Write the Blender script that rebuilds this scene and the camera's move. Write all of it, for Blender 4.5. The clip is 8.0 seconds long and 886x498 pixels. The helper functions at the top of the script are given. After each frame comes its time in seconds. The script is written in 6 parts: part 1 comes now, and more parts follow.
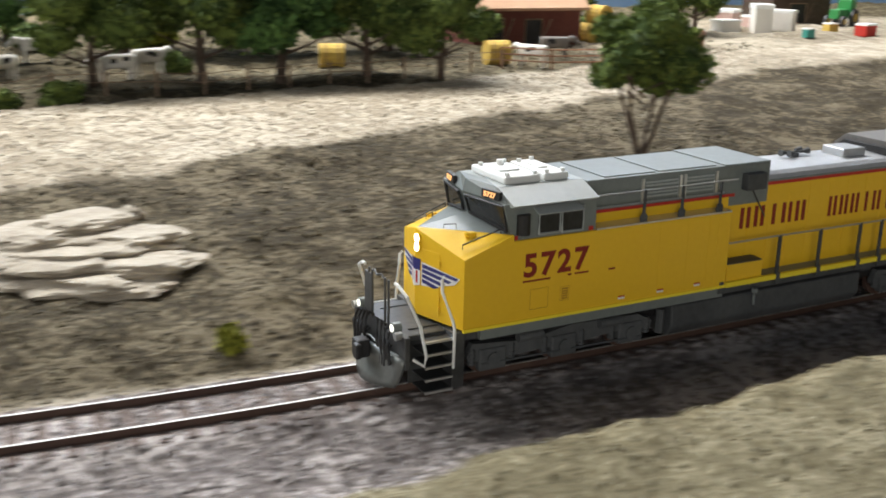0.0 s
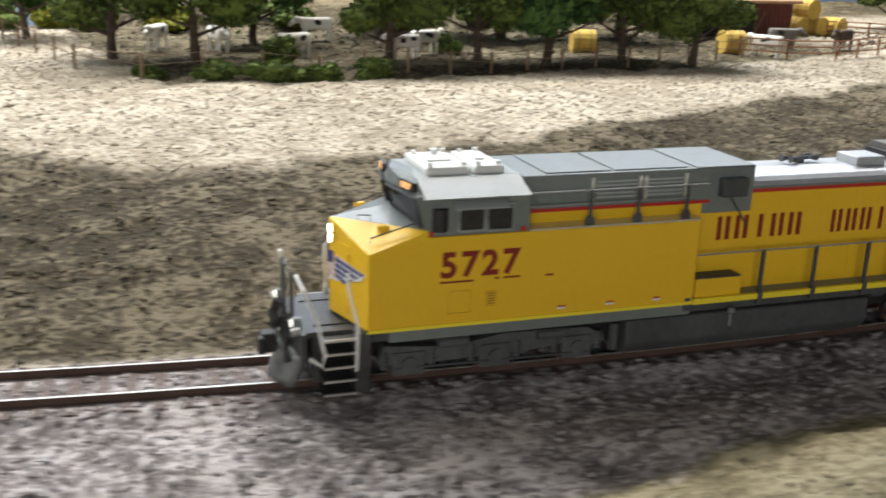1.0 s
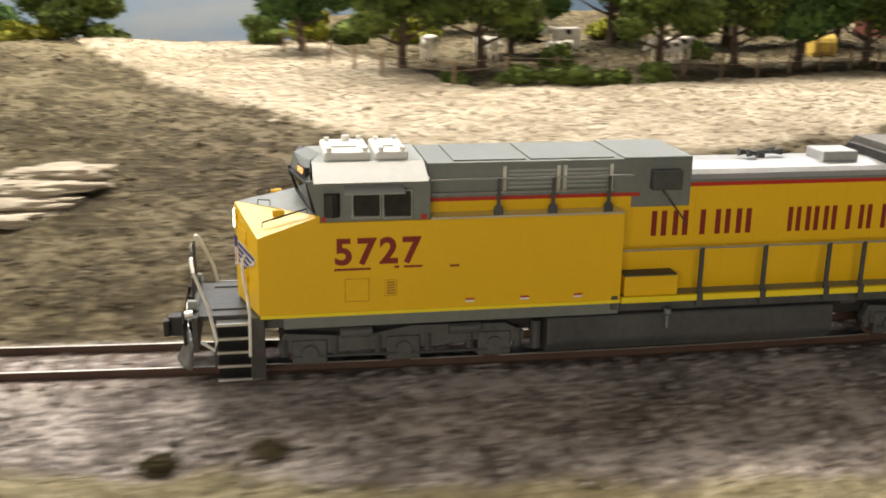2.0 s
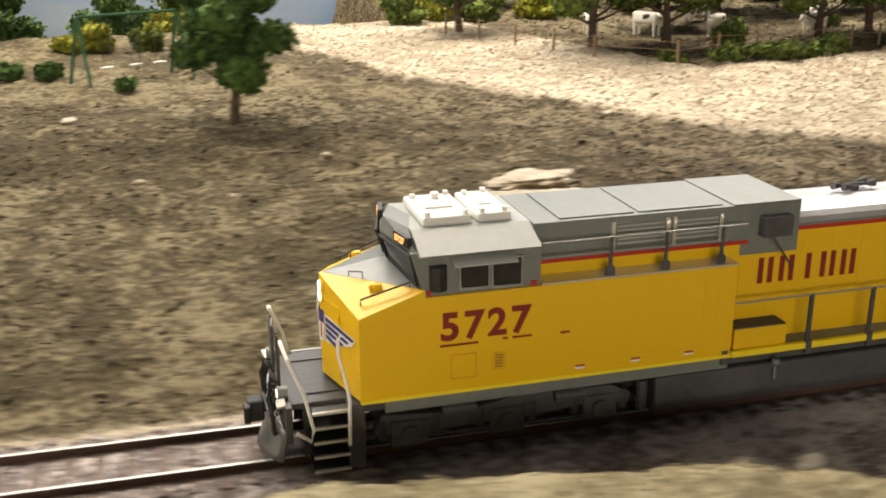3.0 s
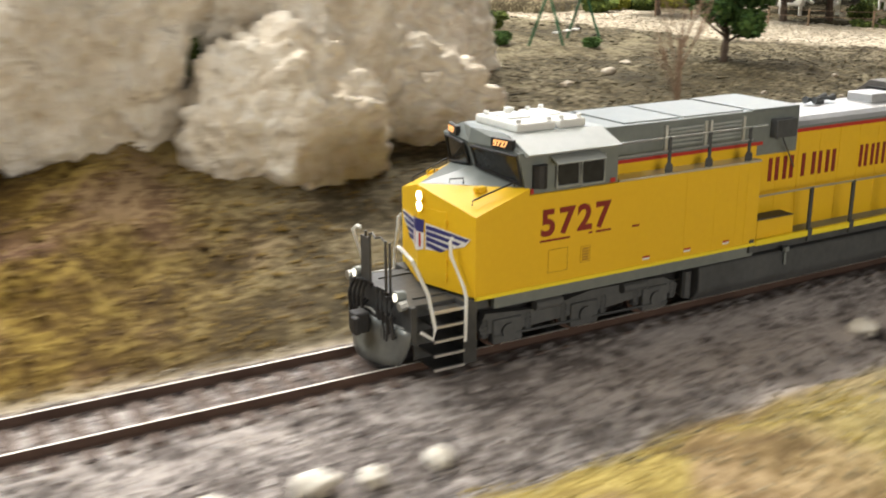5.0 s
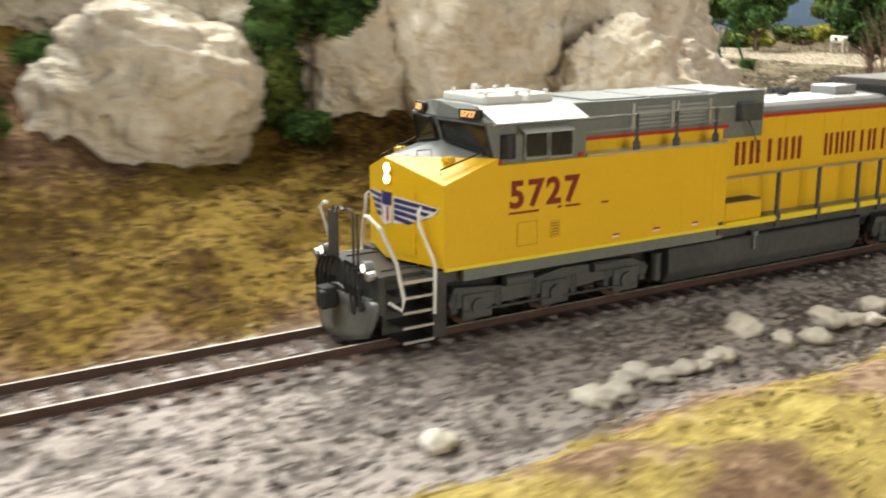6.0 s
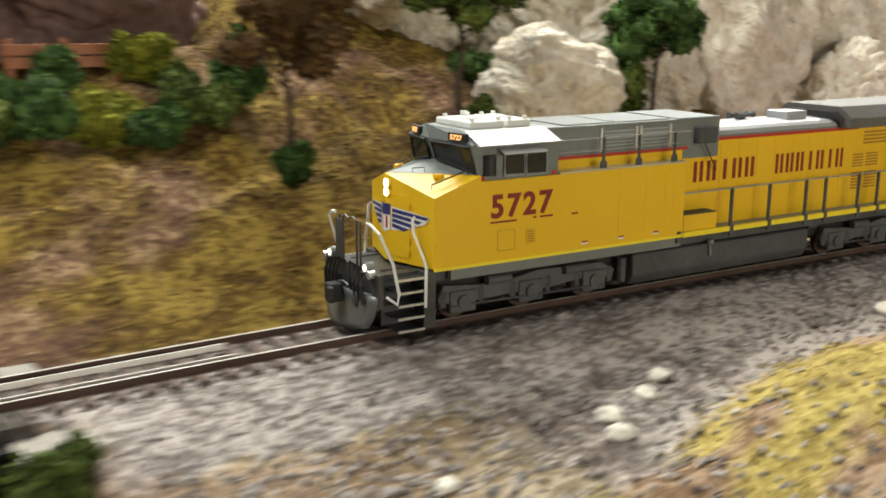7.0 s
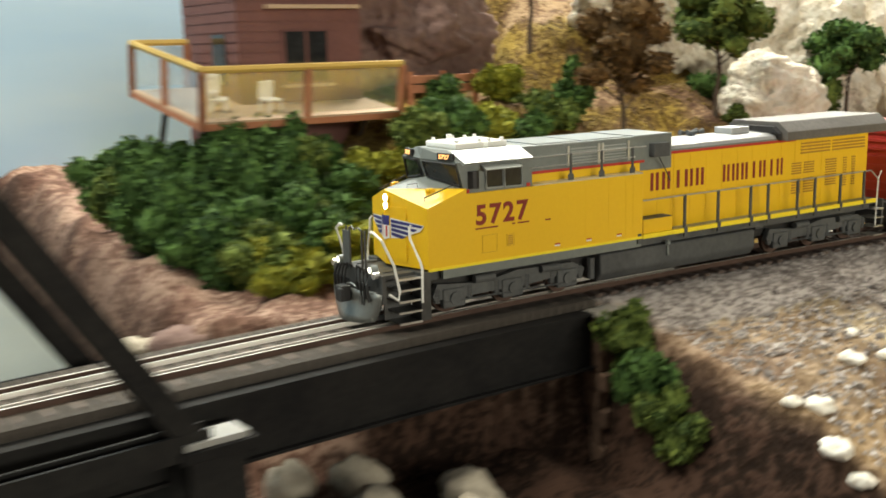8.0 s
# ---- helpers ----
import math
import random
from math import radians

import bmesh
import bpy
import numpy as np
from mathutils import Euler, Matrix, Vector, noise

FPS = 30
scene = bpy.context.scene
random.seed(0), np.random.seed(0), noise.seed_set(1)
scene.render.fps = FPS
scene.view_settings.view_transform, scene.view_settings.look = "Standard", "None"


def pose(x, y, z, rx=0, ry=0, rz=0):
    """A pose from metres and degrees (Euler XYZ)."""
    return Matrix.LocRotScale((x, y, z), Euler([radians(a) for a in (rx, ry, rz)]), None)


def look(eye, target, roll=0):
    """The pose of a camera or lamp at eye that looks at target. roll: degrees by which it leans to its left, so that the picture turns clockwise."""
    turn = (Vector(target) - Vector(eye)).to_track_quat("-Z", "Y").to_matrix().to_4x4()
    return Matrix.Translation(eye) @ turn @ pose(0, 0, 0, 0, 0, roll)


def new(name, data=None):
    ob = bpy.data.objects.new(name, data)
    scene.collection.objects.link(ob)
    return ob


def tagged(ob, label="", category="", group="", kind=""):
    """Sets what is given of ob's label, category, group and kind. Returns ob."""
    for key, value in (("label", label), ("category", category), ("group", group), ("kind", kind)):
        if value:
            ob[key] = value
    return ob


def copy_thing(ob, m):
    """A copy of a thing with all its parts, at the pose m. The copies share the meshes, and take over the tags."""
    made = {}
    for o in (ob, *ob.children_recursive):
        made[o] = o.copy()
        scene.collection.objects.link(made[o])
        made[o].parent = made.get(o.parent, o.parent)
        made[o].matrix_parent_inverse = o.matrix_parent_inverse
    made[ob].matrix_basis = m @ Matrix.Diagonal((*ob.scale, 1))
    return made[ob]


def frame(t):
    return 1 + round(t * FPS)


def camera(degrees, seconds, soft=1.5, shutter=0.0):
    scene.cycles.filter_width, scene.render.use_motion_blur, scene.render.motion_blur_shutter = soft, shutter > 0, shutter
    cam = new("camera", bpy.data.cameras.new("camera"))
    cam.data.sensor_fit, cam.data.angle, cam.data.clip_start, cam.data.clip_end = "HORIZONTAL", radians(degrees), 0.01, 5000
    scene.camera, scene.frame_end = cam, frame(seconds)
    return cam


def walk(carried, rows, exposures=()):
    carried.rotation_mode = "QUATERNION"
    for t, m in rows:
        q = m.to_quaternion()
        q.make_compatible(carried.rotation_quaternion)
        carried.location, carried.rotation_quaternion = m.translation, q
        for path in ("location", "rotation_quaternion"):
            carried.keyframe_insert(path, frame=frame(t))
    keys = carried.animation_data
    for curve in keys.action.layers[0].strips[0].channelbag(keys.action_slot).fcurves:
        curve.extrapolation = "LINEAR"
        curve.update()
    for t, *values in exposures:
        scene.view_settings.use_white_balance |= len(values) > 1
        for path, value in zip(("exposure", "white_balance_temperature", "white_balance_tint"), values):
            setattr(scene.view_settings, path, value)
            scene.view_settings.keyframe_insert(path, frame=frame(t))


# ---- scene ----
# A model railway in HO scale: all lengths below are those of the full-size railway in metres, and S brings them to the model's size.
S = 1 / 87.1

cam = camera(46.56, 8.0, soft=1.7, shutter=0.6)
EYES = [
    (0, (-20.251, -20.823, 10.109), (-8.977, 0.294, 2.904), 1.16),
    (0.25, (-23.448, -20.446, 10.170), (-12.565, 0.873, 2.951), 1.42),
    (0.5, (-26.662, -19.971, 10.118), (-16.044, 1.488, 2.922), 1.60),
    (0.75, (-29.533, -19.775, 9.897), (-19.322, 1.844, 2.595), 1.99),
    (1, (-32.060, -19.383, 9.665), (-22.221, 2.378, 2.275), 2.10),
    (1.25, (-34.289, -18.276, 9.675), (-24.535, 3.491, 2.189), 1.82),
    (1.5, (-37.074, -17.803, 9.485), (-27.672, 4.155, 2.103), 1.45),
    (1.75, (-40.460, -17.720, 9.206), (-31.562, 4.509, 2.017), 1.11),
    (2, (-44.376, -17.569, 8.955), (-35.888, 4.884, 1.970), 0.79),
    (2.25, (-48.712, -16.908, 8.849), (-40.288, 5.610, 1.994), 0.45),
    (2.5, (-53.762, -14.729, 9.631), (-44.266, 7.098, 1.988), 0.82),
    (2.75, (-58.829, -11.966, 10.207), (-48.123, 9.223, 2.370), 0.25),
    (3, (-63.697, -9.109, 10.563), (-51.783, 11.348, 2.530), -0.06),
    (3.25, (-67.523, -6.998, 9.948), (-54.881, 12.975, 1.807), 0.59),
    (3.5, (-71.206, -5.217, 9.119), (-57.908, 14.322, 0.972), 1.32),
    (3.75, (-75.342, -3.536, 8.746), (-61.194, 15.412, 0.632), 1.33),
    (4, (-79.967, -2.114, 8.609), (-64.991, 16.228, 0.589), 1.15),
    (4.25, (-85.636, -1.033, 8.794), (-69.885, 16.722, 0.940), 1.17),
    (4.5, (-91.432, -0.068, 9.019), (-75.020, 17.167, 1.366), 1.12),
    (4.75, (-96.512, 1.086, 9.003), (-79.667, 17.940, 1.441), 0.82),
    (5, (-101.198, 2.553, 8.513), (-83.886, 19.074, 1.278), -0.03),
    (5.25, (-105.496, 4.059, 7.869), (-87.793, 20.325, 1.010), -0.90),
    (5.5, (-109.428, 5.410, 7.248), (-91.431, 21.509, 0.775), -1.39),
    (5.75, (-113.007, 6.387, 6.828), (-94.843, 22.438, 0.709), -1.13),
    (6, (-116.250, 6.774, 6.664), (-98.129, 22.999, 0.884), -0.09),
    (6.25, (-119.830, 6.925, 6.701), (-101.753, 23.319, 1.272), 0.30),
    (6.5, (-123.815, 7.042, 6.902), (-105.825, 23.591, 1.658), 0.33),
    (6.75, (-128.331, 7.426, 7.186), (-110.511, 24.090, 1.729), 0.43),
    (7, (-132.943, 7.725, 7.427), (-115.298, 24.515, 1.792), 0.38),
    (7.25, (-137.143, 7.854, 7.630), (-119.475, 24.667, 2.138), 0.46),
    (7.5, (-141.257, 7.777, 7.696), (-123.603, 24.696, 2.493), 0.25),
    (7.75, (-145.524, 7.500, 7.604), (-128.088, 24.710, 2.626), -0.53),
    (8, (-149.780, 7.106, 7.508), (-132.628, 24.645, 2.691), -1.42),
]
walk(cam, [(t, look([S * v for v in e], [S * v for v in p], r)) for t, e, p, r in EYES],
     exposures=[(0.0, 0.2, 5800, 10), (1.2, 0.2, 5800, 10), (2.5, 0.27, 7350, 13), (3.5, 0.17, 6600, 14), (4.5, 0.18, 6250, 12), (6.0, 0.24, 6350, 8), (7.0, 0.16, 6300, 6), (7.5, 0.34, 6200, 4), (8.0, 0.6, 6500, 3)])

# ---- track line ----
BENDS = [(-40, -0.00400), (0, -0.00040), (10, -0.00782), (35, -0.00508), (60, -0.00058), (85, -0.00037), (110, 0.00219), (140, 0.00729)]
GONE = [0.000749, -0.023710, 0.154054, 15.474199, 0.017925]  # the train's distance as a polynomial of the time


def track_line(ds=0.25):
    """Places along the track: distance, heading, x, y."""
    ss = np.arange(-110, 260, ds)
    kk = np.interp(ss, [b[0] for b in BENDS], [b[1] for b in BENDS])
    kk[ss > 140] *= 0.25
    th = np.concatenate([[0], np.cumsum((kk[1:] + kk[:-1]) / 2 * ds)])
    i0 = int(np.argmin(abs(ss)))
    th -= th[i0]
    dx, dy = -np.cos(th), -np.sin(th)
    X = np.concatenate([[0], np.cumsum((dx[1:] + dx[:-1]) / 2 * ds)])
    Y = np.concatenate([[0], np.cumsum((dy[1:] + dy[:-1]) / 2 * ds)])
    return ss, th, X - X[i0], Y - Y[i0]


LINE = track_line()


def on_track(s, d=0.0):
    """x, y and heading at distance s along the track and d to its far side."""
    th, x, y = (float(np.interp(s, LINE[0], LINE[i])) for i in (1, 2, 3))
    return x - math.sin(th) * d, y + math.cos(th) * d, th


def to_track(x, y):
    """Distance along the track and to its far side for arrays of places."""
    x, y = np.asarray(x, float), np.asarray(y, float)
    shape = x.shape
    x, y = x.ravel(), y.ravel()
    px, py, pt, ps = LINE[2][::4], LINE[3][::4], LINE[1][::4], LINE[0][::4]
    s, d = np.empty_like(x), np.empty_like(x)
    for a in range(0, len(x), 4000):
        xx, yy = x[a:a + 4000, None], y[a:a + 4000, None]
        i = np.argmin((px - xx) ** 2 + (py - yy) ** 2, 1)
        dx, dy = x[a:a + 4000] - px[i], y[a:a + 4000] - py[i]
        c, n = np.cos(pt[i]), np.sin(pt[i])
        s[a:a + 4000] = ps[i] - (dx * c + dy * n)
        d[a:a + 4000] = -dx * n + dy * c
    return s.reshape(shape), d.reshape(shape)


def step(v, a, b):
    u = np.clip((np.asarray(v, float) - a) / (b - a), 0, 1)
    return u * u * (3 - 2 * u)


def waves(x, y, size, seed=0):
    """Smooth uneven relief between -1 and 1."""
    r = np.random.RandomState(seed)
    out = np.zeros_like(np.asarray(x, float))
    total = 0.0
    for k in range(5):
        f = 2 ** k / size
        for _ in range(3):
            a, p = r.uniform(0, 6.283), r.uniform(0, 6.283)
            w = r.uniform(0.7, 1.4) * f * 6.283
            out += np.sin((x * math.cos(a) + y * math.sin(a)) * w + p + 1.3 * np.sin((y * math.cos(a) - x * math.sin(a)) * w * 0.7 + p * 2)) / 1.8 ** k
        total += 1.6 / 1.8 ** k
    return out / total


def road_mask(x, y):
    """The pale gravel road: along the fields, then turning back towards the horizon."""
    jag = 0.8 * waves(x, y, 9, 3)
    low = np.interp(x, [-45, -39, -33, -28, -20, -12, 3, 30, 90], [62, 36, 22, 16.2, 16.2, 17.5, 21.5, 30, 40])
    high = np.interp(x, [-28, -26.5, -24, -6, 8, 30, 90], [75, 45, 31, 31, 32, 37.5, 50])
    return step(y + jag, low - 0.4, low + 0.6) * step(-(y + jag), -high - 0.4, -high + 0.6) * step(x, -46, -44)


def hill_mask(s, d):
    start = 74 + np.clip(22 - d, 0, 22) * 0.62
    return step(s, start, start + 12)


def ravine_edge(d):
    return 127.6 + np.clip((d + 2.0) / 6.5, 0, 1) * 11.0 + np.clip(d - 5, 0, 40) * -0.13 - 0.6 * step(d, 3, 6)


NEAR_S = [-20, 0, 8, 14, 25, 38, 48, 58, 64, 70, 80, 95, 112, 122, 130]
NEAR_D = [3.3, 3.4, 3.6, 4.0, 6.0, 5.2, 3.2, 2.5, 2.8, 4.0, 4.5, 5.1, 5.5, 8.5, 9.5]


def ground_z(x, y):
    x, y = np.asarray(x, float), np.asarray(y, float)
    s, d = to_track(x, y)
    a = np.abs(d)
    far_slope = np.interp(d, [0, 1.45, 2.3, 6, 12, 18, 30, 42, 60], [-0.3, -0.3, -0.62, 0.1, 1.0, 1.6, 2.1, 2.5, 2.8])
    far_hill = np.interp(d, [0, 1.45, 2.3, 5, 9, 13, 25, 45], [-0.3, -0.3, -0.55, 0.9, 2.9, 4.6, 6.0, 7.0])
    far_slope = far_slope + 0.45 * step(s, 48, 56) * step(d, 13, 21)
    h = hill_mask(s, d)
    far_hill = np.where(far_hill > 0, far_hill * (1 - 0.42 * (1 - step(s, 104, 112)) * (1 - step(d, 14, 30))), far_hill)
    tall = 1 - step(s, 111, 119)
    far_hill = far_hill + tall * np.interp(d, [13, 20, 30, 45, 60], [0, 2.6, 6.0, 10.0, 12.0])
    low_bank = np.interp(d, [0, 1.45, 2.3, 9, 14, 22, 40], [-0.3, -0.3, -0.5, -0.15, 1.3, 4.0, 4.6])
    low_bank = np.minimum(low_bank, 4.6 - 4.9 * step(s, 128.5, 134.0))
    low = step(s, 124, 131)
    far = (far_slope * (1 - h) + far_hill * h) * (1 - low) + low_bank * low
    end = 127.5 - np.clip(d - 22, 0, 40) * 0.5
    far = far - np.maximum(far + 0.3, 0) * step(s, end, end + 5.5) * step(d, 20, 24)
    near_edge = np.interp(s, NEAR_S, NEAR_D)
    top = np.interp(s, [-20, 0, 8, 14, 25, 42, 48, 51, 54, 58, 61, 65, 70, 85, 100, 114, 124], [1.0, 0.9, 0.6, 0.15, -0.6, -0.4, 0.7, 1.3, 1.7, 1.85, 1.5, 0.6, 0.1, 0.15, 0.3, 0.1, -3.0])
    foot = np.interp(s, [-20, 45, 60, 80, 112, 122], [-0.7, -0.6, -0.5, -0.75, -0.9, -1.9])
    bed = np.interp(a, [0, 1.5, 1.9], [-0.3, -0.3, -0.42])
    bed = np.where(a > 1.9, -0.42 + (foot + 0.42) * np.clip((a - 1.9) / np.maximum(near_edge - 1.9, 0.5), 0, 1), bed)
    near = bed + (top - foot) * step(a, near_edge - 0.3, near_edge + 2.6)
    z = np.where(d > 0, far, near)
    # ballast filled up between the ties on the embankment
    z = z + 0.11 * (1 - step(a, 1.2, 1.7)) * (1 - 0.45 * step(s, 84, 94)) * (1 - step(s, 114, 122))
    # the layout's back edge falls away behind the road's crest
    z = z - 5.0 * step(y, 54.5, 60) * step(-x, 22, 24) * (1 - step(-x, 66, 74))
    rough = step(a, 2.0, 4.5)
    road = road_mask(x, y)
    z = z + rough * (1 - road) * (0.22 * waves(x, y, 7, 1) + 0.09 * waves(x, y, 1.6, 2)) + h * step(d, 3, 7) * 0.55 * waves(x, y, 6, 5)
    z = z + road * (0.12 + 0.05 * waves(x, y, 1.2, 8))
    ramp = np.interp(d, [-6, -2, 3, 8], [2.4, 0.9, 2.0, 3.2])
    cut = step((s - ravine_edge(d)) / ramp, 0.0, 1.0) * (1 - step(s, 172, 178))
    deep = -5.0 + 0.45 * waves(x, y, 6, 6)
    return z * (1 - cut) + deep * cut


# ---- light ----
world = bpy.data.worlds.new("world")
scene.world = world
world.use_nodes = True
world.node_tree.nodes["Background"].inputs[0].default_value = (0.9, 0.95, 1.0, 1)
world.node_tree.nodes["Background"].inputs[1].default_value = 0.06


def unseen_lamp(x, y, z, lx, ly, power, warm):
    data = bpy.data.lights.new("unseen_lamp", "AREA")
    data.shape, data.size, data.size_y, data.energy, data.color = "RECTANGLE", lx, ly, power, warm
    lamp = new("unseen_lamp", data)
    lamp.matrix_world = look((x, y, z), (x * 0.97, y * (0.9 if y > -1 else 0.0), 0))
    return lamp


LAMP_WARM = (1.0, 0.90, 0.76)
# Overhead lamps, out of view; placed to suit the train's shadow.
unseen_lamp(-0.1, 0.86, 1.0, 2.2, 0.10, 48, LAMP_WARM)
unseen_lamp(-2.0, 0.6, 1.25, 1.0, 0.16, 17, LAMP_WARM)
# Low fill light from the aisle side, added to brighten upright faces.
unseen_lamp(-1.9, -2.3, 0.48, 1.8, 0.4, 25, LAMP_WARM)

# ---- materials ----


def mat(name, c1, c2, size=0.02, rough=0.6, metal=0.0, bump=0.15, fine=0.002, island=0.0, spec=0.4, bumpd=0.0006, emit=None):
    """Two-tone surface with large patches, fine grain and relief; size and fine in metres of the model."""
    m = bpy.data.materials.new(name)
    m.use_nodes = True
    nt = m.node_tree
    N, L = nt.nodes, nt.links
    b = N["Principled BSDF"]
    tc = N.new("ShaderNodeTexCoord")
    n1 = N.new("ShaderNodeTexNoise")
    n1.inputs["Scale"].default_value, n1.inputs["Detail"].default_value = 1 / size, 5
    n2 = N.new("ShaderNodeTexNoise")
    n2.inputs["Scale"].default_value, n2.inputs["Detail"].default_value = 1 / fine, 4
    L.new(tc.outputs["Object"], n1.inputs["Vector"])
    L.new(tc.outputs["Object"], n2.inputs["Vector"])
    mixf = N.new("ShaderNodeMix")
    mixf.data_type = "FLOAT"
    mixf.inputs[0].default_value = 0.45
    L.new(n1.outputs["Fac"], mixf.inputs[2])
    L.new(n2.outputs["Fac"], mixf.inputs[3])
    fac = mixf.outputs[0]
    if island:
        geo = N.new("ShaderNodeNewGeometry")
        mi = N.new("ShaderNodeMix")
        mi.data_type = "FLOAT"
        mi.inputs[0].default_value = island
        L.new(fac, mi.inputs[2])
        L.new(geo.outputs["Random Per Island"], mi.inputs[3])
        fac = mi.outputs[0]
    ramp = N.new("ShaderNodeValToRGB")
    ramp.color_ramp.elements[0].position, ramp.color_ramp.elements[1].position = (0.33, 0.67) if not island else (0.15, 0.85)
    ramp.color_ramp.elements[0].color, ramp.color_ramp.elements[1].color = (*c1, 1), (*c2, 1)
    L.new(fac, ramp.inputs[0])
    L.new(ramp.outputs[0], b.inputs["Base Color"])
    b.inputs["Roughness"].default_value, b.inputs["Metallic"].default_value = rough, metal
    b.inputs["Specular IOR Level"].default_value = spec
    if bump:
        bn = N.new("ShaderNodeBump")
        bn.inputs["Strength"].default_value, bn.inputs["Distance"].default_value = bump, bumpd
        L.new(n2.outputs["Fac"], bn.inputs["Height"])
        L.new(bn.outputs[0], b.inputs["Normal"])
    if emit:
        b.inputs["Emission Color"].default_value, b.inputs["Emission Strength"].default_value = (*emit[0], 1), emit[1]
    return m


YELLOW = mat("loco_yellow", (0.78, 0.475, 0.010), (0.82, 0.515, 0.013), 0.06, 0.38, bump=0.05, fine=0.0015, spec=0.45, bumpd=0.0001)
STRIPE = mat("stripe_yellow", (0.85, 0.68, 0.02), (0.9, 0.72, 0.03), 0.03, 0.45, bump=0)
GREY = mat("loco_grey", (0.15, 0.17, 0.165), (0.195, 0.215, 0.205), 0.05, 0.42, bump=0.06, bumpd=0.0001)
DARK = mat("underframe_grey", (0.05, 0.053, 0.056), (0.085, 0.09, 0.092), 0.01, 0.6, bump=0.2, bumpd=0.0002)
BLACK = mat("black", (0.012, 0.012, 0.013), (0.025, 0.024, 0.024), 0.008, 0.55)
WHITE = mat("white_fitting", (0.72, 0.73, 0.70), (0.82, 0.82, 0.79), 0.01, 0.45, bump=0.05)
ROOFSIDE = mat("cab_roof_grey", (0.30, 0.325, 0.315), (0.35, 0.37, 0.355), 0.02, 0.36, bump=0.04, bumpd=0.0001)
SILVER = mat("silver_roof", (0.42, 0.43, 0.44), (0.52, 0.53, 0.54), 0.03, 0.34, 0.35, bump=0.05, bumpd=0.0001)
MAROON = mat("maroon", (0.20, 0.018, 0.012), (0.24, 0.022, 0.015), 0.01, 0.5, bump=0)
RED = mat("red_line", (0.42, 0.025, 0.015), (0.48, 0.03, 0.018), 0.02, 0.5, bump=0)
NAVY = mat("navy", (0.03, 0.03, 0.14), (0.04, 0.04, 0.18), 0.01, 0.5, bump=0)
CHROME = mat("bare_metal", (0.55, 0.55, 0.52), (0.62, 0.62, 0.6), 0.01, 0.3, 0.7, bump=0)
GLASS = mat("cab_glass", (0.012, 0.013, 0.014), (0.03, 0.031, 0.032), 0.006, 0.08, bump=0, spec=0.4)
LIT = mat("lit_headlight", (0.9, 0.88, 0.75), (0.9, 0.88, 0.75), emit=((1.0, 0.93, 0.72), 9.0), bump=0)
DITCH = mat("ditch_lens", (0.9, 0.88, 0.75), (0.9, 0.88, 0.75), emit=((1.0, 0.93, 0.75), 1.6), bump=0)
AMBER = mat("lit_number", (0.8, 0.4, 0.1), (0.8, 0.4, 0.1), emit=((1.0, 0.5, 0.2), 0.9), bump=0)
CARRED = mat("car_red", (0.34, 0.03, 0.03), (0.42, 0.045, 0.04), 0.03, 0.5, bump=0.05)
RAILTOP = mat("rail_polished_head", (0.74, 0.71, 0.65), (0.85, 0.82, 0.76), 0.02, 0.36, 0.3, bump=0.05, bumpd=0.0001)
RAILSIDE = mat("rail_rusty_web", (0.055, 0.03, 0.022), (0.10, 0.06, 0.045), 0.01, 0.75, bump=0.2, bumpd=0.0002)
TIE = mat("tie_brown", (0.085, 0.06, 0.05), (0.17, 0.13, 0.11), 0.01, 0.85, bump=0.4)
BALLAST = mat("ballast_stones", (0.085, 0.072, 0.068), (0.47, 0.435, 0.415), 0.03, 0.9, island=0.75, bump=0.2)
ROADSTONE = mat("road_stones", (0.24, 0.205, 0.15), (0.46, 0.41, 0.32), 0.03, 0.95, island=0.5, bump=0.2)
LIMESTONE = mat("limestone_boulders", (0.22, 0.18, 0.13), (0.62, 0.57, 0.47), 0.014, 0.9, island=0.1, bump=0.8, fine=0.003, bumpd=0.0015)
CLIFF = mat("plaster_rock", (0.62, 0.53, 0.39), (0.94, 0.91, 0.83), 0.013, 0.9, bump=1.0, fine=0.004, bumpd=0.004)
CHALK = mat("chalk_stones", (0.66, 0.62, 0.54), (0.88, 0.86, 0.79), 0.012, 0.9, bump=0.6, fine=0.003, bumpd=0.001)
BARK = mat("bark", (0.055, 0.038, 0.027), (0.11, 0.08, 0.06), 0.006, 0.9, bump=0.5)
LEAF = mat("foam_leaf_green", (0.03, 0.055, 0.01), (0.15, 0.20, 0.04), 0.02, 0.95, island=0.75, bump=0)
LEAF_DK = mat("foam_leaf_dark", (0.02, 0.05, 0.012), (0.10, 0.19, 0.045), 0.02, 0.95, island=0.75, bump=0)
LEAF_YL = mat("foam_leaf_yellow", (0.10, 0.12, 0.01), (0.30, 0.30, 0.03), 0.02, 0.95, island=0.75, bump=0)
LEAF_BR = mat("foam_leaf_brown", (0.06, 0.035, 0.012), (0.16, 0.09, 0.03), 0.02, 0.95, island=0.7, bump=0)
TUFT = mat("grass_fibre", (0.042, 0.034, 0.020), (0.115, 0.097, 0.055), 0.06, 0.95, island=0.7, bump=0)
TUFT_GOLD = mat("golden_grass_fibre", (0.08, 0.047, 0.012), (0.24, 0.165, 0.036), 0.05, 0.95, island=0.6, bump=0)
TUFT_OLIVE = mat("olive_grass_fibre", (0.10, 0.088, 0.05), (0.24, 0.21, 0.13), 0.06, 0.95, island=0.6, bump=0)
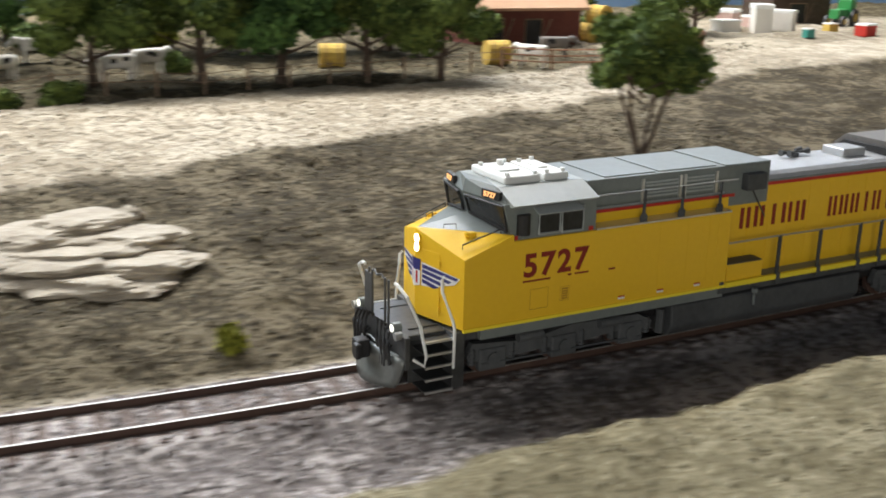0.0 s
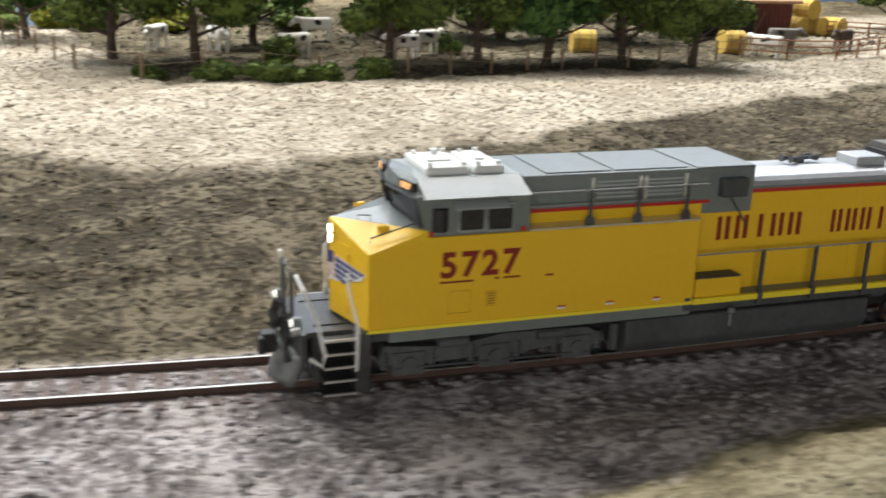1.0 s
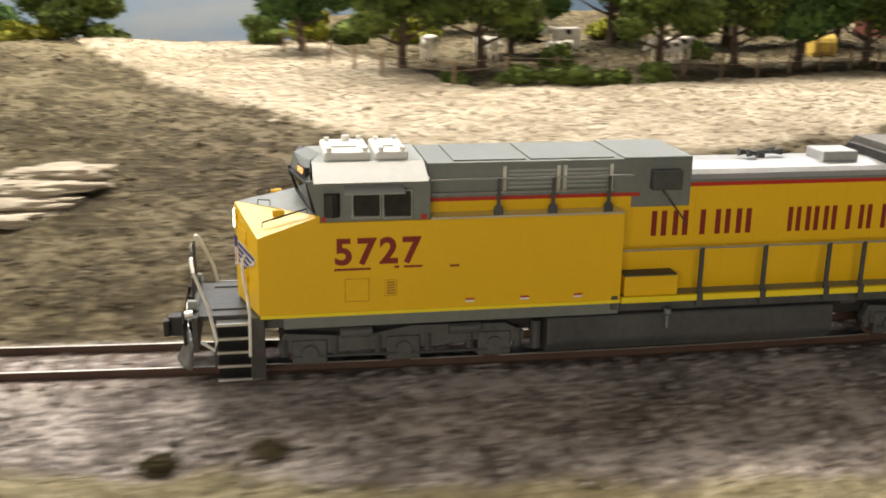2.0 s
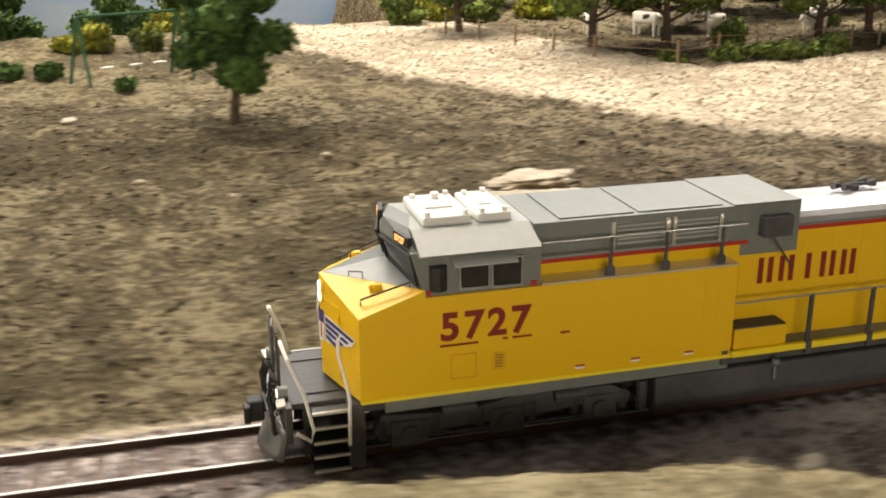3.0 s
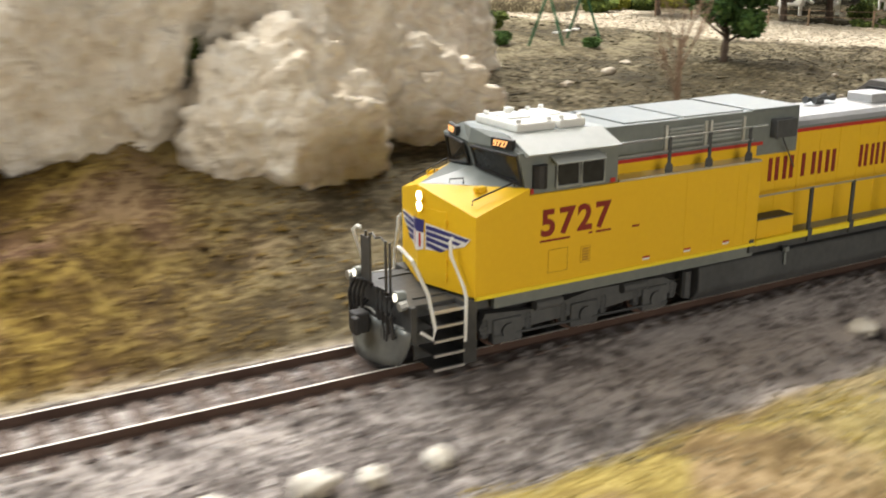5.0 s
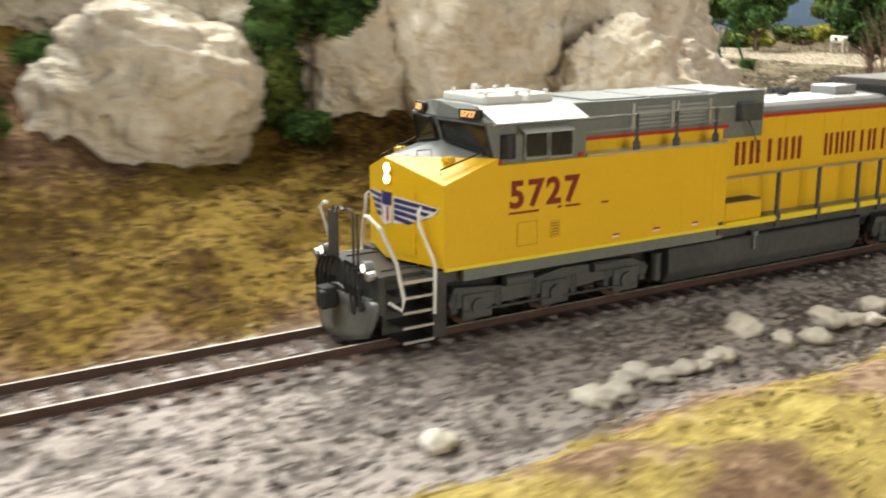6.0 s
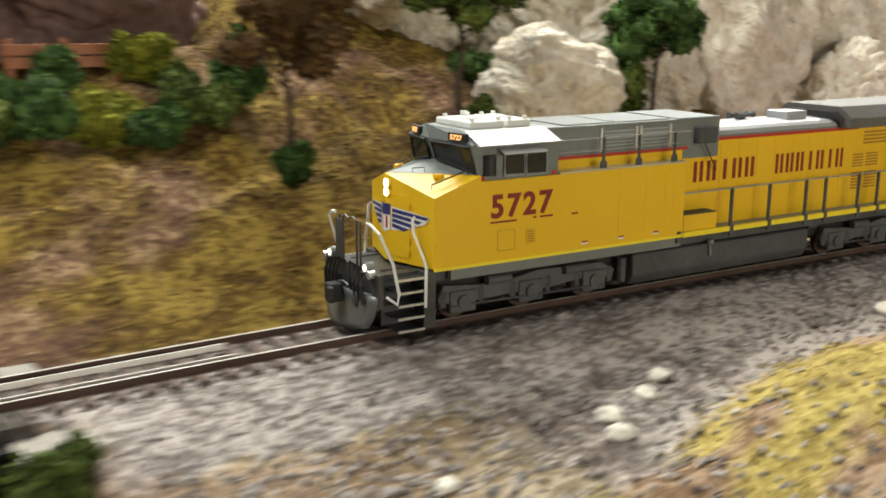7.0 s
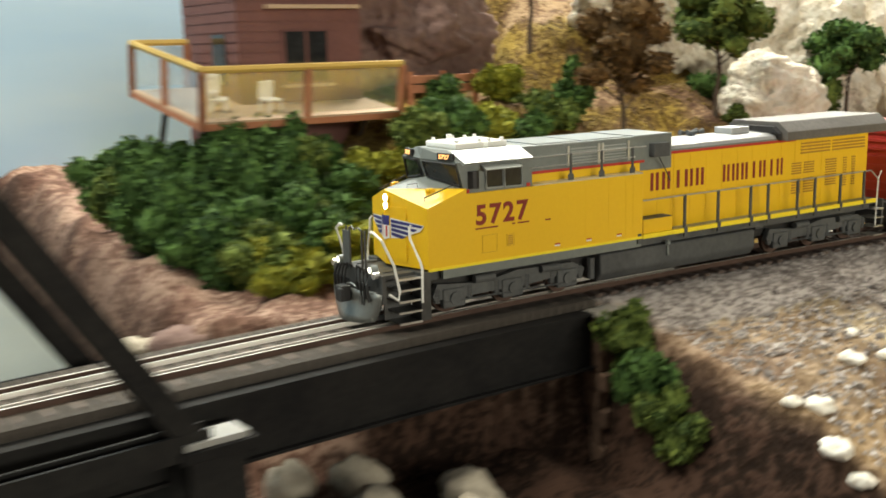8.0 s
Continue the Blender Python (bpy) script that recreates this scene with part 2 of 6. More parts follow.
TUFT_MUSTARD = mat("mustard_grass_fibre", (0.23, 0.17, 0.045), (0.43, 0.34, 0.095), 0.05, 0.95, island=0.6, bump=0)
WOOD = mat("fence_wood", (0.16, 0.11, 0.07), (0.28, 0.2, 0.13), 0.01, 0.85, bump=0.3)
REDWOOD = mat("barn_red", (0.10, 0.03, 0.022), (0.15, 0.05, 0.035), 0.02, 0.8, bump=0.3)
ROOFTAN = mat("barn_roof_tan", (0.40, 0.24, 0.14), (0.52, 0.33, 0.2), 0.02, 0.8, bump=0.2)
COWWHITE = mat("cow_white", (0.72, 0.70, 0.64), (0.8, 0.78, 0.72), 0.02, 0.7, bump=0)
STRAW = mat("straw", (0.45, 0.30, 0.05), (0.62, 0.44, 0.10), 0.008, 0.9, bump=0.5)
STEEL_BLACK = mat("bridge_black_steel", (0.006, 0.006, 0.007), (0.02, 0.019, 0.018), 0.02, 0.75, bump=0.2, spec=0.15)
CONCRETE = mat("concrete", (0.30, 0.28, 0.25), (0.42, 0.40, 0.36), 0.02, 0.9, bump=0.3)
HOUSE = mat("house_plum", (0.13, 0.055, 0.05), (0.18, 0.08, 0.07), 0.02, 0.7, bump=0.2)
DECKWOOD = mat("deck_wood", (0.36, 0.14, 0.07), (0.46, 0.20, 0.11), 0.01, 0.7, bump=0.2)
RAILWOOD = mat("deck_rail_wood", (0.50, 0.34, 0.08), (0.58, 0.4, 0.12), 0.01, 0.6, bump=0.2)


def ground_material():
    m = bpy.data.materials.new("layout_ground")
    m.use_nodes = True
    nt = m.node_tree
    N, L = nt.nodes, nt.links
    b = N["Principled BSDF"]
    b.inputs["Roughness"].default_value, b.inputs["Specular IOR Level"].default_value = 0.95, 0.15
    tc = N.new("ShaderNodeTexCoord")

    def noise_at(size, detail=5):
        n = N.new("ShaderNodeTexNoise")
        n.inputs["Scale"].default_value, n.inputs["Detail"].default_value = 1 / size, detail
        L.new(tc.outputs["Object"], n.inputs["Vector"])
        return n.outputs["Fac"]

    big, mid, fine = noise_at(0.09), noise_at(0.016), noise_at(0.0028, 6)

    def tone(c1, c2, c3):
        a = N.new("ShaderNodeMath")
        a.operation = "MULTIPLY_ADD"
        L.new(mid, a.inputs[0])
        a.inputs[1].default_value = 0.6
        h = N.new("ShaderNodeMath")
        h.operation = "MULTIPLY"
        L.new(fine, h.inputs[0])
        h.inputs[1].default_value = 0.75
        L.new(h.outputs[0], a.inputs[2])
        g = N.new("ShaderNodeMath")
        g.operation = "MULTIPLY_ADD"
        L.new(big, g.inputs[0])
        g.inputs[1].default_value = 0.5
        L.new(a.outputs[0], g.inputs[2])
        r = N.new("ShaderNodeValToRGB")
        e = r.color_ramp.elements
        e[0].position, e[1].position = 0.70, 1.12
        e[0].color, e[1].color = (*c1, 1), (*c3, 1)
        k = e.new(0.92)
        k.color = (*c2, 1)
        L.new(g.outputs[0], r.inputs[0])
        return r.outputs[0]

    grass = tone((0.028, 0.023, 0.014), (0.062, 0.050, 0.030), (0.155, 0.13, 0.085))
    gold = tone((0.035, 0.017, 0.008), (0.125, 0.078, 0.017), (0.25, 0.175, 0.038))
    road = tone((0.22, 0.185, 0.135), (0.34, 0.295, 0.22), (0.47, 0.42, 0.33))
    stone = tone((0.065, 0.053, 0.049), (0.225, 0.20, 0.188), (0.45, 0.41, 0.388))
    dirt = tone((0.07, 0.035, 0.026), (0.17, 0.10, 0.075), (0.32, 0.22, 0.17))
    meadow = tone((0.034, 0.029, 0.017), (0.078, 0.064, 0.036), (0.165, 0.142, 0.088))
    olive = tone((0.11, 0.095, 0.055), (0.19, 0.165, 0.10), (0.27, 0.24, 0.155))
    mustard = tone((0.21, 0.15, 0.05), (0.36, 0.28, 0.08), (0.46, 0.37, 0.12))
    # Dark soil with the shade under the bridge put into its colour.
    soil_shade = tone((0.009, 0.005, 0.004), (0.022, 0.013, 0.009), (0.06, 0.034, 0.024))
    za, zb = N.new("ShaderNodeAttribute"), N.new("ShaderNodeAttribute")
    za.attribute_name, zb.attribute_name = "zone_a", "zone_b"
    zc, sc = N.new("ShaderNodeAttribute"), N.new("ShaderNodeSeparateColor")
    zc.attribute_name = "zone_c"
    L.new(zc.outputs["Color"], sc.inputs[0])
    sa, sb = N.new("ShaderNodeSeparateColor"), N.new("ShaderNodeSeparateColor")
    L.new(za.outputs["Color"], sa.inputs[0])
    L.new(zb.outputs["Color"], sb.inputs[0])
    col = grass
    for fac, other in ((sb.outputs[1], meadow), (sc.outputs[1], olive), (sa.outputs[1], gold), (sc.outputs[0], mustard), (sb.outputs[0], dirt), (sa.outputs[0], road), (sa.outputs[2], stone), (sb.outputs[2], soil_shade)):
        mx = N.new("ShaderNodeMix")
        mx.data_type = "RGBA"
        L.new(fac, mx.inputs[0])
        L.new(col, mx.inputs[6])
        L.new(other, mx.inputs[7])
        col = mx.outputs[2]
    L.new(col, b.inputs["Base Color"])
    bn = N.new("ShaderNodeBump")
    bn.inputs["Strength"].default_value, bn.inputs["Distance"].default_value = 0.8, 0.0018
    ad = N.new("ShaderNodeMath")
    ad.operation = "ADD"
    L.new(mid, ad.inputs[0])
    L.new(fine, ad.inputs[1])
    L.new(ad.outputs[0], bn.inputs["Height"])
    L.new(bn.outputs[0], b.inputs["Normal"])
    return m


GROUND = ground_material()

# ---- mesh helpers ----


def part(name, bm, material, parent=None, label="", smooth=False):
    """Links a bmesh, given in full-size metres, as one mesh object under its thing."""
    bmesh.ops.recalc_face_normals(bm, faces=bm.faces)
    bm.transform(Matrix.Scale(S, 4))
    me = bpy.data.meshes.new(name)
    bm.to_mesh(me)
    bm.free()
    me.materials.append(material)
    if smooth:
        me.polygons.foreach_set("use_smooth", [True] * len(me.polygons))
    ob = new(name, me)
    ob.parent = parent
    if label:
        ob["label"] = label
    return ob


def arrays(name, verts, faces, material, parent=None):
    me = bpy.data.meshes.new(name)
    me.from_pydata((np.asarray(verts) * S).tolist(), [], faces)
    me.materials.append(material)
    ob = new(name, me)
    ob.parent = parent
    return ob


def thing(name, label, category, m=None, group="", kind=""):
    ob = new(name)
    ob.empty_display_size = 0.01
    if m is not None:
        ob.matrix_basis = m
    return tagged(ob, label, category, group, kind)


def at(x, y, z, rz=0.0, rx=0.0, ry=0.0):
    return pose(S * x, S * y, S * z, rx, ry, rz)


def box(bm, x0, x1, y0, y1, z0, z1, bev=0.0):
    vs = [bm.verts.new(p) for p in ((x0, y0, z0), (x1, y0, z0), (x1, y1, z0), (x0, y1, z0), (x0, y0, z1), (x1, y0, z1), (x1, y1, z1), (x0, y1, z1))]
    fs = [bm.faces.new([vs[i] for i in f]) for f in ((0, 3, 2, 1), (4, 5, 6, 7), (0, 1, 5, 4), (1, 2, 6, 5), (2, 3, 7, 6), (3, 0, 4, 7))]
    if bev:
        es = list({e for f in fs for e in f.edges})
        bmesh.ops.bevel(bm, geom=es, offset=bev, segments=2, affect="EDGES", profile=0.5)
    return bm


def prism(bm, prof, axis, a, b, bev=0.0):
    """A profile drawn in the two other axes, drawn out from a to b along axis (0, 1 or 2)."""
    def place(p, v):
        q = list(p)
        q.insert(axis, v)
        return q
    va = [bm.verts.new(place(p, a)) for p in prof]
    vb = [bm.verts.new(place(p, b)) for p in prof]
    n = len(prof)
    fs = [bm.faces.new(va), bm.faces.new(vb[::-1])]
    fs += [bm.faces.new((va[i], vb[i], vb[(i + 1) % n], va[(i + 1) % n])) for i in range(n)]
    if bev:
        es = list({e for f in fs for e in f.edges})
        bmesh.ops.bevel(bm, geom=es, offset=bev, segments=2, affect="EDGES", profile=0.5)
    return bm


def solid(bm, verts, faces):
    vs = [bm.verts.new(v) for v in verts]
    for f in faces:
        bm.faces.new([vs[i] for i in f])
    return bm


def rod(bm, pts, r, n=6, r1=None):
    """A round bar along points; r1: its radius at the end."""
    pts = [Vector(p) for p in pts]
    rings = []
    for i, p in enumerate(pts):
        t = (pts[min(i + 1, len(pts) - 1)] - pts[max(i - 1, 0)]).normalized()
        u = t.cross(Vector((0, 0, 1)) if abs(t.z) < 0.9 else Vector((1, 0, 0))).normalized()
        w = t.cross(u)
        rr = r if r1 is None else r + (r1 - r) * i / (len(pts) - 1)
        rings.append([bm.verts.new(p + (u * math.cos(6.2832 * k / n) + w * math.sin(6.2832 * k / n)) * rr) for k in range(n)])
    for a, b in zip(rings, rings[1:]):
        for k in range(n):
            bm.faces.new((a[k], a[(k + 1) % n], b[(k + 1) % n], b[k]))
    bm.faces.new(rings[0][::-1])
    bm.faces.new(rings[-1])
    return bm


def B():
    return bmesh.new()


def letters(name, words, size, m, material, parent, depth=0.01, space=1.0):
    """Raised writing in the built-in font as a mesh; size is the height of the capitals."""
    cu = bpy.data.curves.new(name, "FONT")
    cu.body, cu.size, cu.extrude, cu.offset = words, S * size / 0.72, S * depth, S * size * 0.042
    cu.space_character = space
    tmp = new("tmp", cu)
    bpy.context.view_layer.update()
    me = bpy.data.meshes.new_from_object(tmp.evaluated_get(bpy.context.evaluated_depsgraph_get()))
    bpy.data.objects.remove(tmp)
    me.materials.clear()
    me.materials.append(material)
    ob = new(name, me)
    ob.parent = parent
    ob.matrix_basis = m
    return ob


# ---- ground ----


def build_ground():
    def spaced(stops):
        out = []
        for a, b, n in stops:
            out += list(np.linspace(a, b, n, endpoint=False))
        return np.array(out)
    xs = spaced([(-900, -235, 12), (-235, -165, 40), (-165, 45, 420), (45, 110, 45), (110, 900, 13)])
    ys = spaced([(-900, -45, 14), (-45, -14, 22), (-14, 42, 190), (42, 88, 60), (88, 900, 12)])
    gx, gy = np.meshgrid(xs, ys)
    gz = ground_z(gx, gy)
    nx, ny = len(xs), len(ys)
    v = np.stack([gx, gy, gz], -1).reshape(-1, 3) * S
    i = np.arange(nx * ny).reshape(ny, nx)
    f = np.stack([i[:-1, :-1], i[:-1, 1:], i[1:, 1:], i[1:, :-1]], -1).reshape(-1, 4)
    me = bpy.data.meshes.new("ground")
    me.from_pydata(v.tolist(), [], f.tolist())
    me.materials.append(GROUND)
    me.polygons.foreach_set("use_smooth", [True] * len(me.polygons))
    s, d = to_track(gx, gy)
    h = hill_mask(s, d)
    jag = 0.5 * waves(gx, gy, 4, 11)
    road = np.maximum(road_mask(gx, gy), 0.9 * step(d + 0.3 * jag, 1.45, 1.75) * (1 - step(d + 0.3 * jag, 2.2, 2.6)) * (1 - step(s, 100, 112)))
    yard = step(gx + 2 * jag, 22, 28) * step(gy + 1.5 * jag, 37, 40) * (1 - step(gy, 58, 64))
    road = np.maximum(road, 0.7 * yard)
    near_edge = np.interp(s, NEAR_S, NEAR_D)
    edge = np.where(d > 0, 1.6, near_edge + 0.3)
    stone = 1 - step(np.abs(d) + jag * np.where(d > 0, 0.35, 0.8), edge - 0.25, edge + 0.35)
    gold = np.where(d > 0, h * step(s, 84, 96), step(s, 78, 92) * (1 - step(s, 135, 145)))
    dirt = np.maximum(step(s, 126.5 + jag * 3, 130 + jag * 3) * step(d, -1, 2), step(s, ravine_edge(d) - 1.5, ravine_edge(d) + 1))
    dirt = np.maximum(dirt, 0.85 * (d < 0) * gold * step(waves(gx, gy, 9, 21), 0.06, 0.3))
    dirt = np.maximum(dirt, 0.6 * (d > 0) * gold * step(waves(gx, gy, 12, 22), 0.1, 0.5))
    stone = stone * (1 - step(s - ravine_edge(d), -0.6, 0.2)) * (1 - 0.8 * step(s, 116, 123) * (d < -4))
    dirt = np.maximum(dirt, 0.75 * (d < -4) * step(s, 117, 123))
    # Near side: the shade below the bridge painted on the ravine ground.
    soil_shade_mask = step(s - ravine_edge(d), -0.3, 0.5) * (d < 1.5) * (1 - step(s, 134, 138))
    # Far bank: partly mixed in as darker soil.
    soil_shade_mask = np.maximum(soil_shade_mask, 0.65 * step(s - ravine_edge(d) + 0.5 * jag, 0.1, 1.0) * (d > 4))
    meadow = np.maximum(step(s, 40, 52) * (1 - h) * (d > 0), (d < 0) * 0.8)
    meadow = np.maximum(meadow, step(d, 30, 34) * 0.7)
    mustard = gold * (d < 0)
    for nm, chans in (("zone_a", (road, gold, stone)), ("zone_b", (dirt, meadow, soil_shade_mask)), ("zone_c", (mustard, 1.0 * (d < 0), 0 * gold))):
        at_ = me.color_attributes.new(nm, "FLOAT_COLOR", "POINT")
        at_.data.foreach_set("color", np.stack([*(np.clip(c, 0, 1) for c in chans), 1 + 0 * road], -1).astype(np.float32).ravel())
    tagged(new("ground", me), "sculpted model landscape with dry grass, gravel road and ravine", "ground", kind="structure")


build_ground()


def spot(s, d, lift=0.0):
    x, y, th = on_track(s, d)
    return x, y, float(ground_z(x, y)) + lift, math.degrees(th)


# ---- room: backdrop, ceiling, walls ----


def backdrop_material():
    m = bpy.data.materials.new("painted_sky")
    m.use_nodes = True
    N, L = m.node_tree.nodes, m.node_tree.links
    b = N["Principled BSDF"]
    tc, mp, n = N.new("ShaderNodeTexCoord"), N.new("ShaderNodeMapping"), N.new("ShaderNodeTexNoise")
    mp.inputs["Scale"].default_value = (1.2, 1, 6)
    n.inputs["Scale"].default_value, n.inputs["Detail"].default_value = 2.2, 5
    r = N.new("ShaderNodeValToRGB")
    r.color_ramp.elements[0].position, r.color_ramp.elements[1].position = 0.42, 0.72
    r.color_ramp.elements[0].color, r.color_ramp.elements[1].color = (0.30, 0.50, 0.86, 1), (0.72, 0.80, 0.90, 1)
    pale, wide, fade = N.new("ShaderNodeMix"), N.new("ShaderNodeMapRange"), N.new("ShaderNodeSeparateXYZ")
    pale.data_type = "RGBA"
    pale.inputs[7].default_value = (0.55, 0.79, 1.0, 1)
    wide.inputs[1].default_value, wide.inputs[2].default_value, wide.inputs[3].default_value, wide.inputs[4].default_value = -0.5, -1.5, 0.0, 0.85
    L.new(tc.outputs["Object"], mp.inputs[0])
    L.new(mp.outputs[0], n.inputs["Vector"])
    L.new(n.outputs["Fac"], r.inputs[0])
    L.new(tc.outputs["Object"], fade.inputs[0])
    L.new(fade.outputs[0], wide.inputs[0])
    L.new(wide.outputs[0], pale.inputs[0])
    L.new(r.outputs[0], pale.inputs[6])
    L.new(pale.outputs[2], b.inputs["Base Color"])
    b.inputs["Roughness"].default_value = 0.8
    return m


def slab(name, x0, x1, y0, y1, z0, z1, material, label):
    bm = B()
    box(bm, x0 / S, x1 / S, y0 / S, y1 / S, z0 / S, z1 / S)
    return tagged(part(name, bm, material), label, name.split("_")[0], kind="structure")


slab("backdrop", -3.6, 2.2, 0.93, 0.96, -0.4, 1.3, backdrop_material(), "painted blue sky backdrop with pale streaky clouds")

# ---- track ----


def profile_along(name, prof, s0, s1, ds, material, parent, d=0.0, label=""):
    """Sweeps a closed cross-section (across, up) along the track."""
    n, count = len(prof), int(round((s1 - s0) / ds)) + 1
    v, f = [], []
    for i in range(count):
        s = s0 + (s1 - s0) * i / (count - 1)
        for a, z in prof:
            x, y, _ = on_track(s, d + a)
            v.append((x, y, z))
    for i in range(count - 1):
        for k in range(n):
            f.append((i * n + k, i * n + (k + 1) % n, (i + 1) * n + (k + 1) % n, (i + 1) * n + k))
    f.append(tuple(range(n)))
    f.append(tuple((count - 1) * n + k for k in range(n))[::-1])
    ob = arrays(name, v, f, material, parent)
    if label:
        ob["label"] = label
    return ob


def build_track():
    track = thing("railway_track", "model railway track with brown sleepers and worn steel rails", "track")
    web = [(-0.07, -0.19), (0.07, -0.19), (0.02, -0.16), (0.02, -0.05), (0.037, -0.045), (0.037, -0.004), (-0.037, -0.004), (-0.037, -0.045), (-0.02, -0.05), (-0.02, -0.16)]
    head = [(-0.036, -0.012), (0.036, -0.012), (0.03, 0.0), (-0.03, 0.0)]
    for side in (0.7525, -0.7525):
        rail = profile_along("rail", web, -60, 190, 1.0, RAILSIDE, track, side)
        profile_along("rail_head", head, -60, 190, 1.0, RAILTOP, rail, side, "polished running surface")
    bm = B()
    box(bm, -0.13, 0.13, -1.3, 1.3, -0.30, -0.17, 0.015)
    first = part("tie", bm, TIE, track)
    s = -14.0
    count = 0
    while s < 160:
        x, y, th = on_track(s)
        ob = first if count == 0 else new("tie", first.data)
        ob.parent = track
        ob.matrix_basis = at(x, y, 0.0 + 0.01 * math.sin(s * 7), math.degrees(th) + 1.2 * math.sin(s * 3.1))
        count += 1
        s += 0.6


build_track()

# ---- locomotive (front towards -x, near side -y, rail top z = 0) ----


def build_loco():
    loco = thing("diesel_locomotive", "yellow and grey model diesel locomotive with red lettering on the track", "locomotive")

    def p(name, bm, material, parent=loco, label="", smooth=False):
        return part(name, bm, material, parent, label, smooth)

    # frame and walkways
    bm = B()
    box(bm, -9.35, 10.3, -1.28, 1.28, 1.12, 1.40, 0.02)
    # The shadow band above the tank is put into the frame's dark colour.
    frame_ = p("frame", bm, DARK)
    bm = B()
    box(bm, -9.0, 10.0, -0.9, 0.9, 0.7, 1.12)
    p("centre_sill", bm, BLACK, frame_)
    for y0, y1 in ((-1.57, -1.46), (1.46, 1.57)):
        bm = B()
        box(bm, -1.45, 10.3, y0, y1, 1.41, 1.55, 0.01)
        p("sill_stripe", bm, STRIPE, frame_, "bright yellow edge stripe")
    bm = B()
    box(bm, -1.45, 10.3, -1.46, 1.46, 1.41, 1.53)
    p("walkway", bm, GREY, frame_)
    # wide lower body with the nose
    bm = B()
    box(bm, -8.12, -1.48, -1.56, 1.56, 1.50, 3.49, 0.02)
    low = p("lower_body", bm, YELLOW, label="plain yellow wide body side")
    for sy in (-1, 1):
        bm = B()
        box(bm, -9.38, -1.48, min(sy * 1.50, sy * 1.585), max(sy * 1.50, sy * 1.585), 1.44, 1.52)
        p("edge_stripe", bm, STRIPE, low)
        bm = B()
        box(bm, -8.9, -1.5, min(sy * 1.38, sy * 1.52), max(sy * 1.38, sy * 1.52), 1.17, 1.43, 0.01)
        p("side_sill", bm, GREY, low, "grey side sill")
    for x in (-3.8, -2.9, -2.2, -1.9):
        bm = B()
        box(bm, x - 0.008, x + 0.008, -1.564, -1.55, 1.56, 3.45)
        p("panel_seam", bm, YELLOW, low)
    # nose: front face bent along the centre line, top sloping up to the windscreens
    V, F = [], []
    for y, xf, zt in ((-1.56, -9.39, 3.19), (0.0, -9.86, 3.62), (1.56, -9.39, 3.19)):
        V += [(xf, y, 1.50), (xf, y, zt)]
    V += [(-8.10, -1.56, 1.50), (-8.10, -1.56, 3.63), (-8.10, 1.56, 1.50), (-8.10, 1.56, 3.63), (-8.45, 0.0, 3.86)]
    F = [(0, 1, 3, 2), (2, 3, 5, 4), (0, 6, 7, 1), (4, 5, 9, 8), (1, 7, 3), (3, 9, 5), (7, 10, 3), (3, 10, 9), (7, 6, 8, 9, 10), (0, 2, 4, 8, 6)]
    bm = B()
    solid(bm, V, F)
    nose = p("nose", bm, YELLOW, label="yellow short nose with a grey sloping top")
    off = Vector((-0.004, 0, 0.012))
    bm = B()
    q = [Vector(c) + off for c in ((-9.80, 0.0, 3.625), (-8.10, -1.54, 3.632), (-8.45, 0.0, 3.862))]
    r = [Vector((c.x, -c.y, c.z)) for c in q]
    f1 = [bm.verts.new(v) for v in q]
    f2 = [bm.verts.new(v) for v in r]
    bm.faces.new(f1)
    bm.faces.new(f2)
    p("nose_top", bm, GREY, nose, "grey anti-glare panel")
    def on_nose(y, z, out=0.02):
        return (-9.86 + 0.47 * abs(y) / 1.56 - out, y, z)
    bm = B()
    rect = [(-0.06, 1.64), (-0.80, 1.64), (-0.80, 3.16), (-0.06, 3.16)]
    solid(bm, [on_nose(y, z, 0.018) for y, z in rect] + [on_nose(y, z, -0.05) for y, z in rect], [(0, 1, 2, 3), (7, 6, 5, 4), (0, 4, 5, 1), (1, 5, 6, 2), (2, 6, 7, 3), (3, 7, 4, 0)])
    door = p("nose_door", bm, YELLOW, nose)
    for z in (1.8, 2.1, 2.95):
        bm = B()
        rod(bm, [on_nose(-0.82, z - 0.06, 0.03), on_nose(-0.82, z + 0.06, 0.03)], 0.025, 6)
        p("hinge", bm, YELLOW, door)
    for z in (3.40, 3.18):
        bm = B()
        rod(bm, [(-9.70, -0.1, z), (-9.865, -0.1, z)], 0.12, 12)
        ring = p("headlight_rim", bm, YELLOW, nose)
        bm = B()
        rod(bm, [(-9.865, -0.1, z), (-9.885, -0.1, z)], 0.098, 14)
        p("headlight", bm, LIT, nose, "lit warm white headlight")
    # emblem on the nose: plain shapes
    for nm, m_, z0, z1 in (("emblem_field", NAVY, 2.62, 2.90), ("emblem_stripe", WHITE, 2.26, 2.62)):
        bm = B()
        for sy in (-1, 1):
            bm.faces.new([bm.verts.new(on_nose(sy * y, z, 0.03)) for y, z in ((0, z0 - (0.06 if z0 < 2.5 else 0)), (0.2, z0), (0.22, z1), (0, z1))])
        p(nm, bm, m_, nose)
    for sy in (-1, 1):
        bm = B()
        bm.faces.new([bm.verts.new(on_nose(sy * y, z, 0.034)) for y, z in ((0.07, 2.30), (0.13, 2.30), (0.13, 2.60), (0.07, 2.60))])
        p("emblem_stripe", bm, RED, nose)
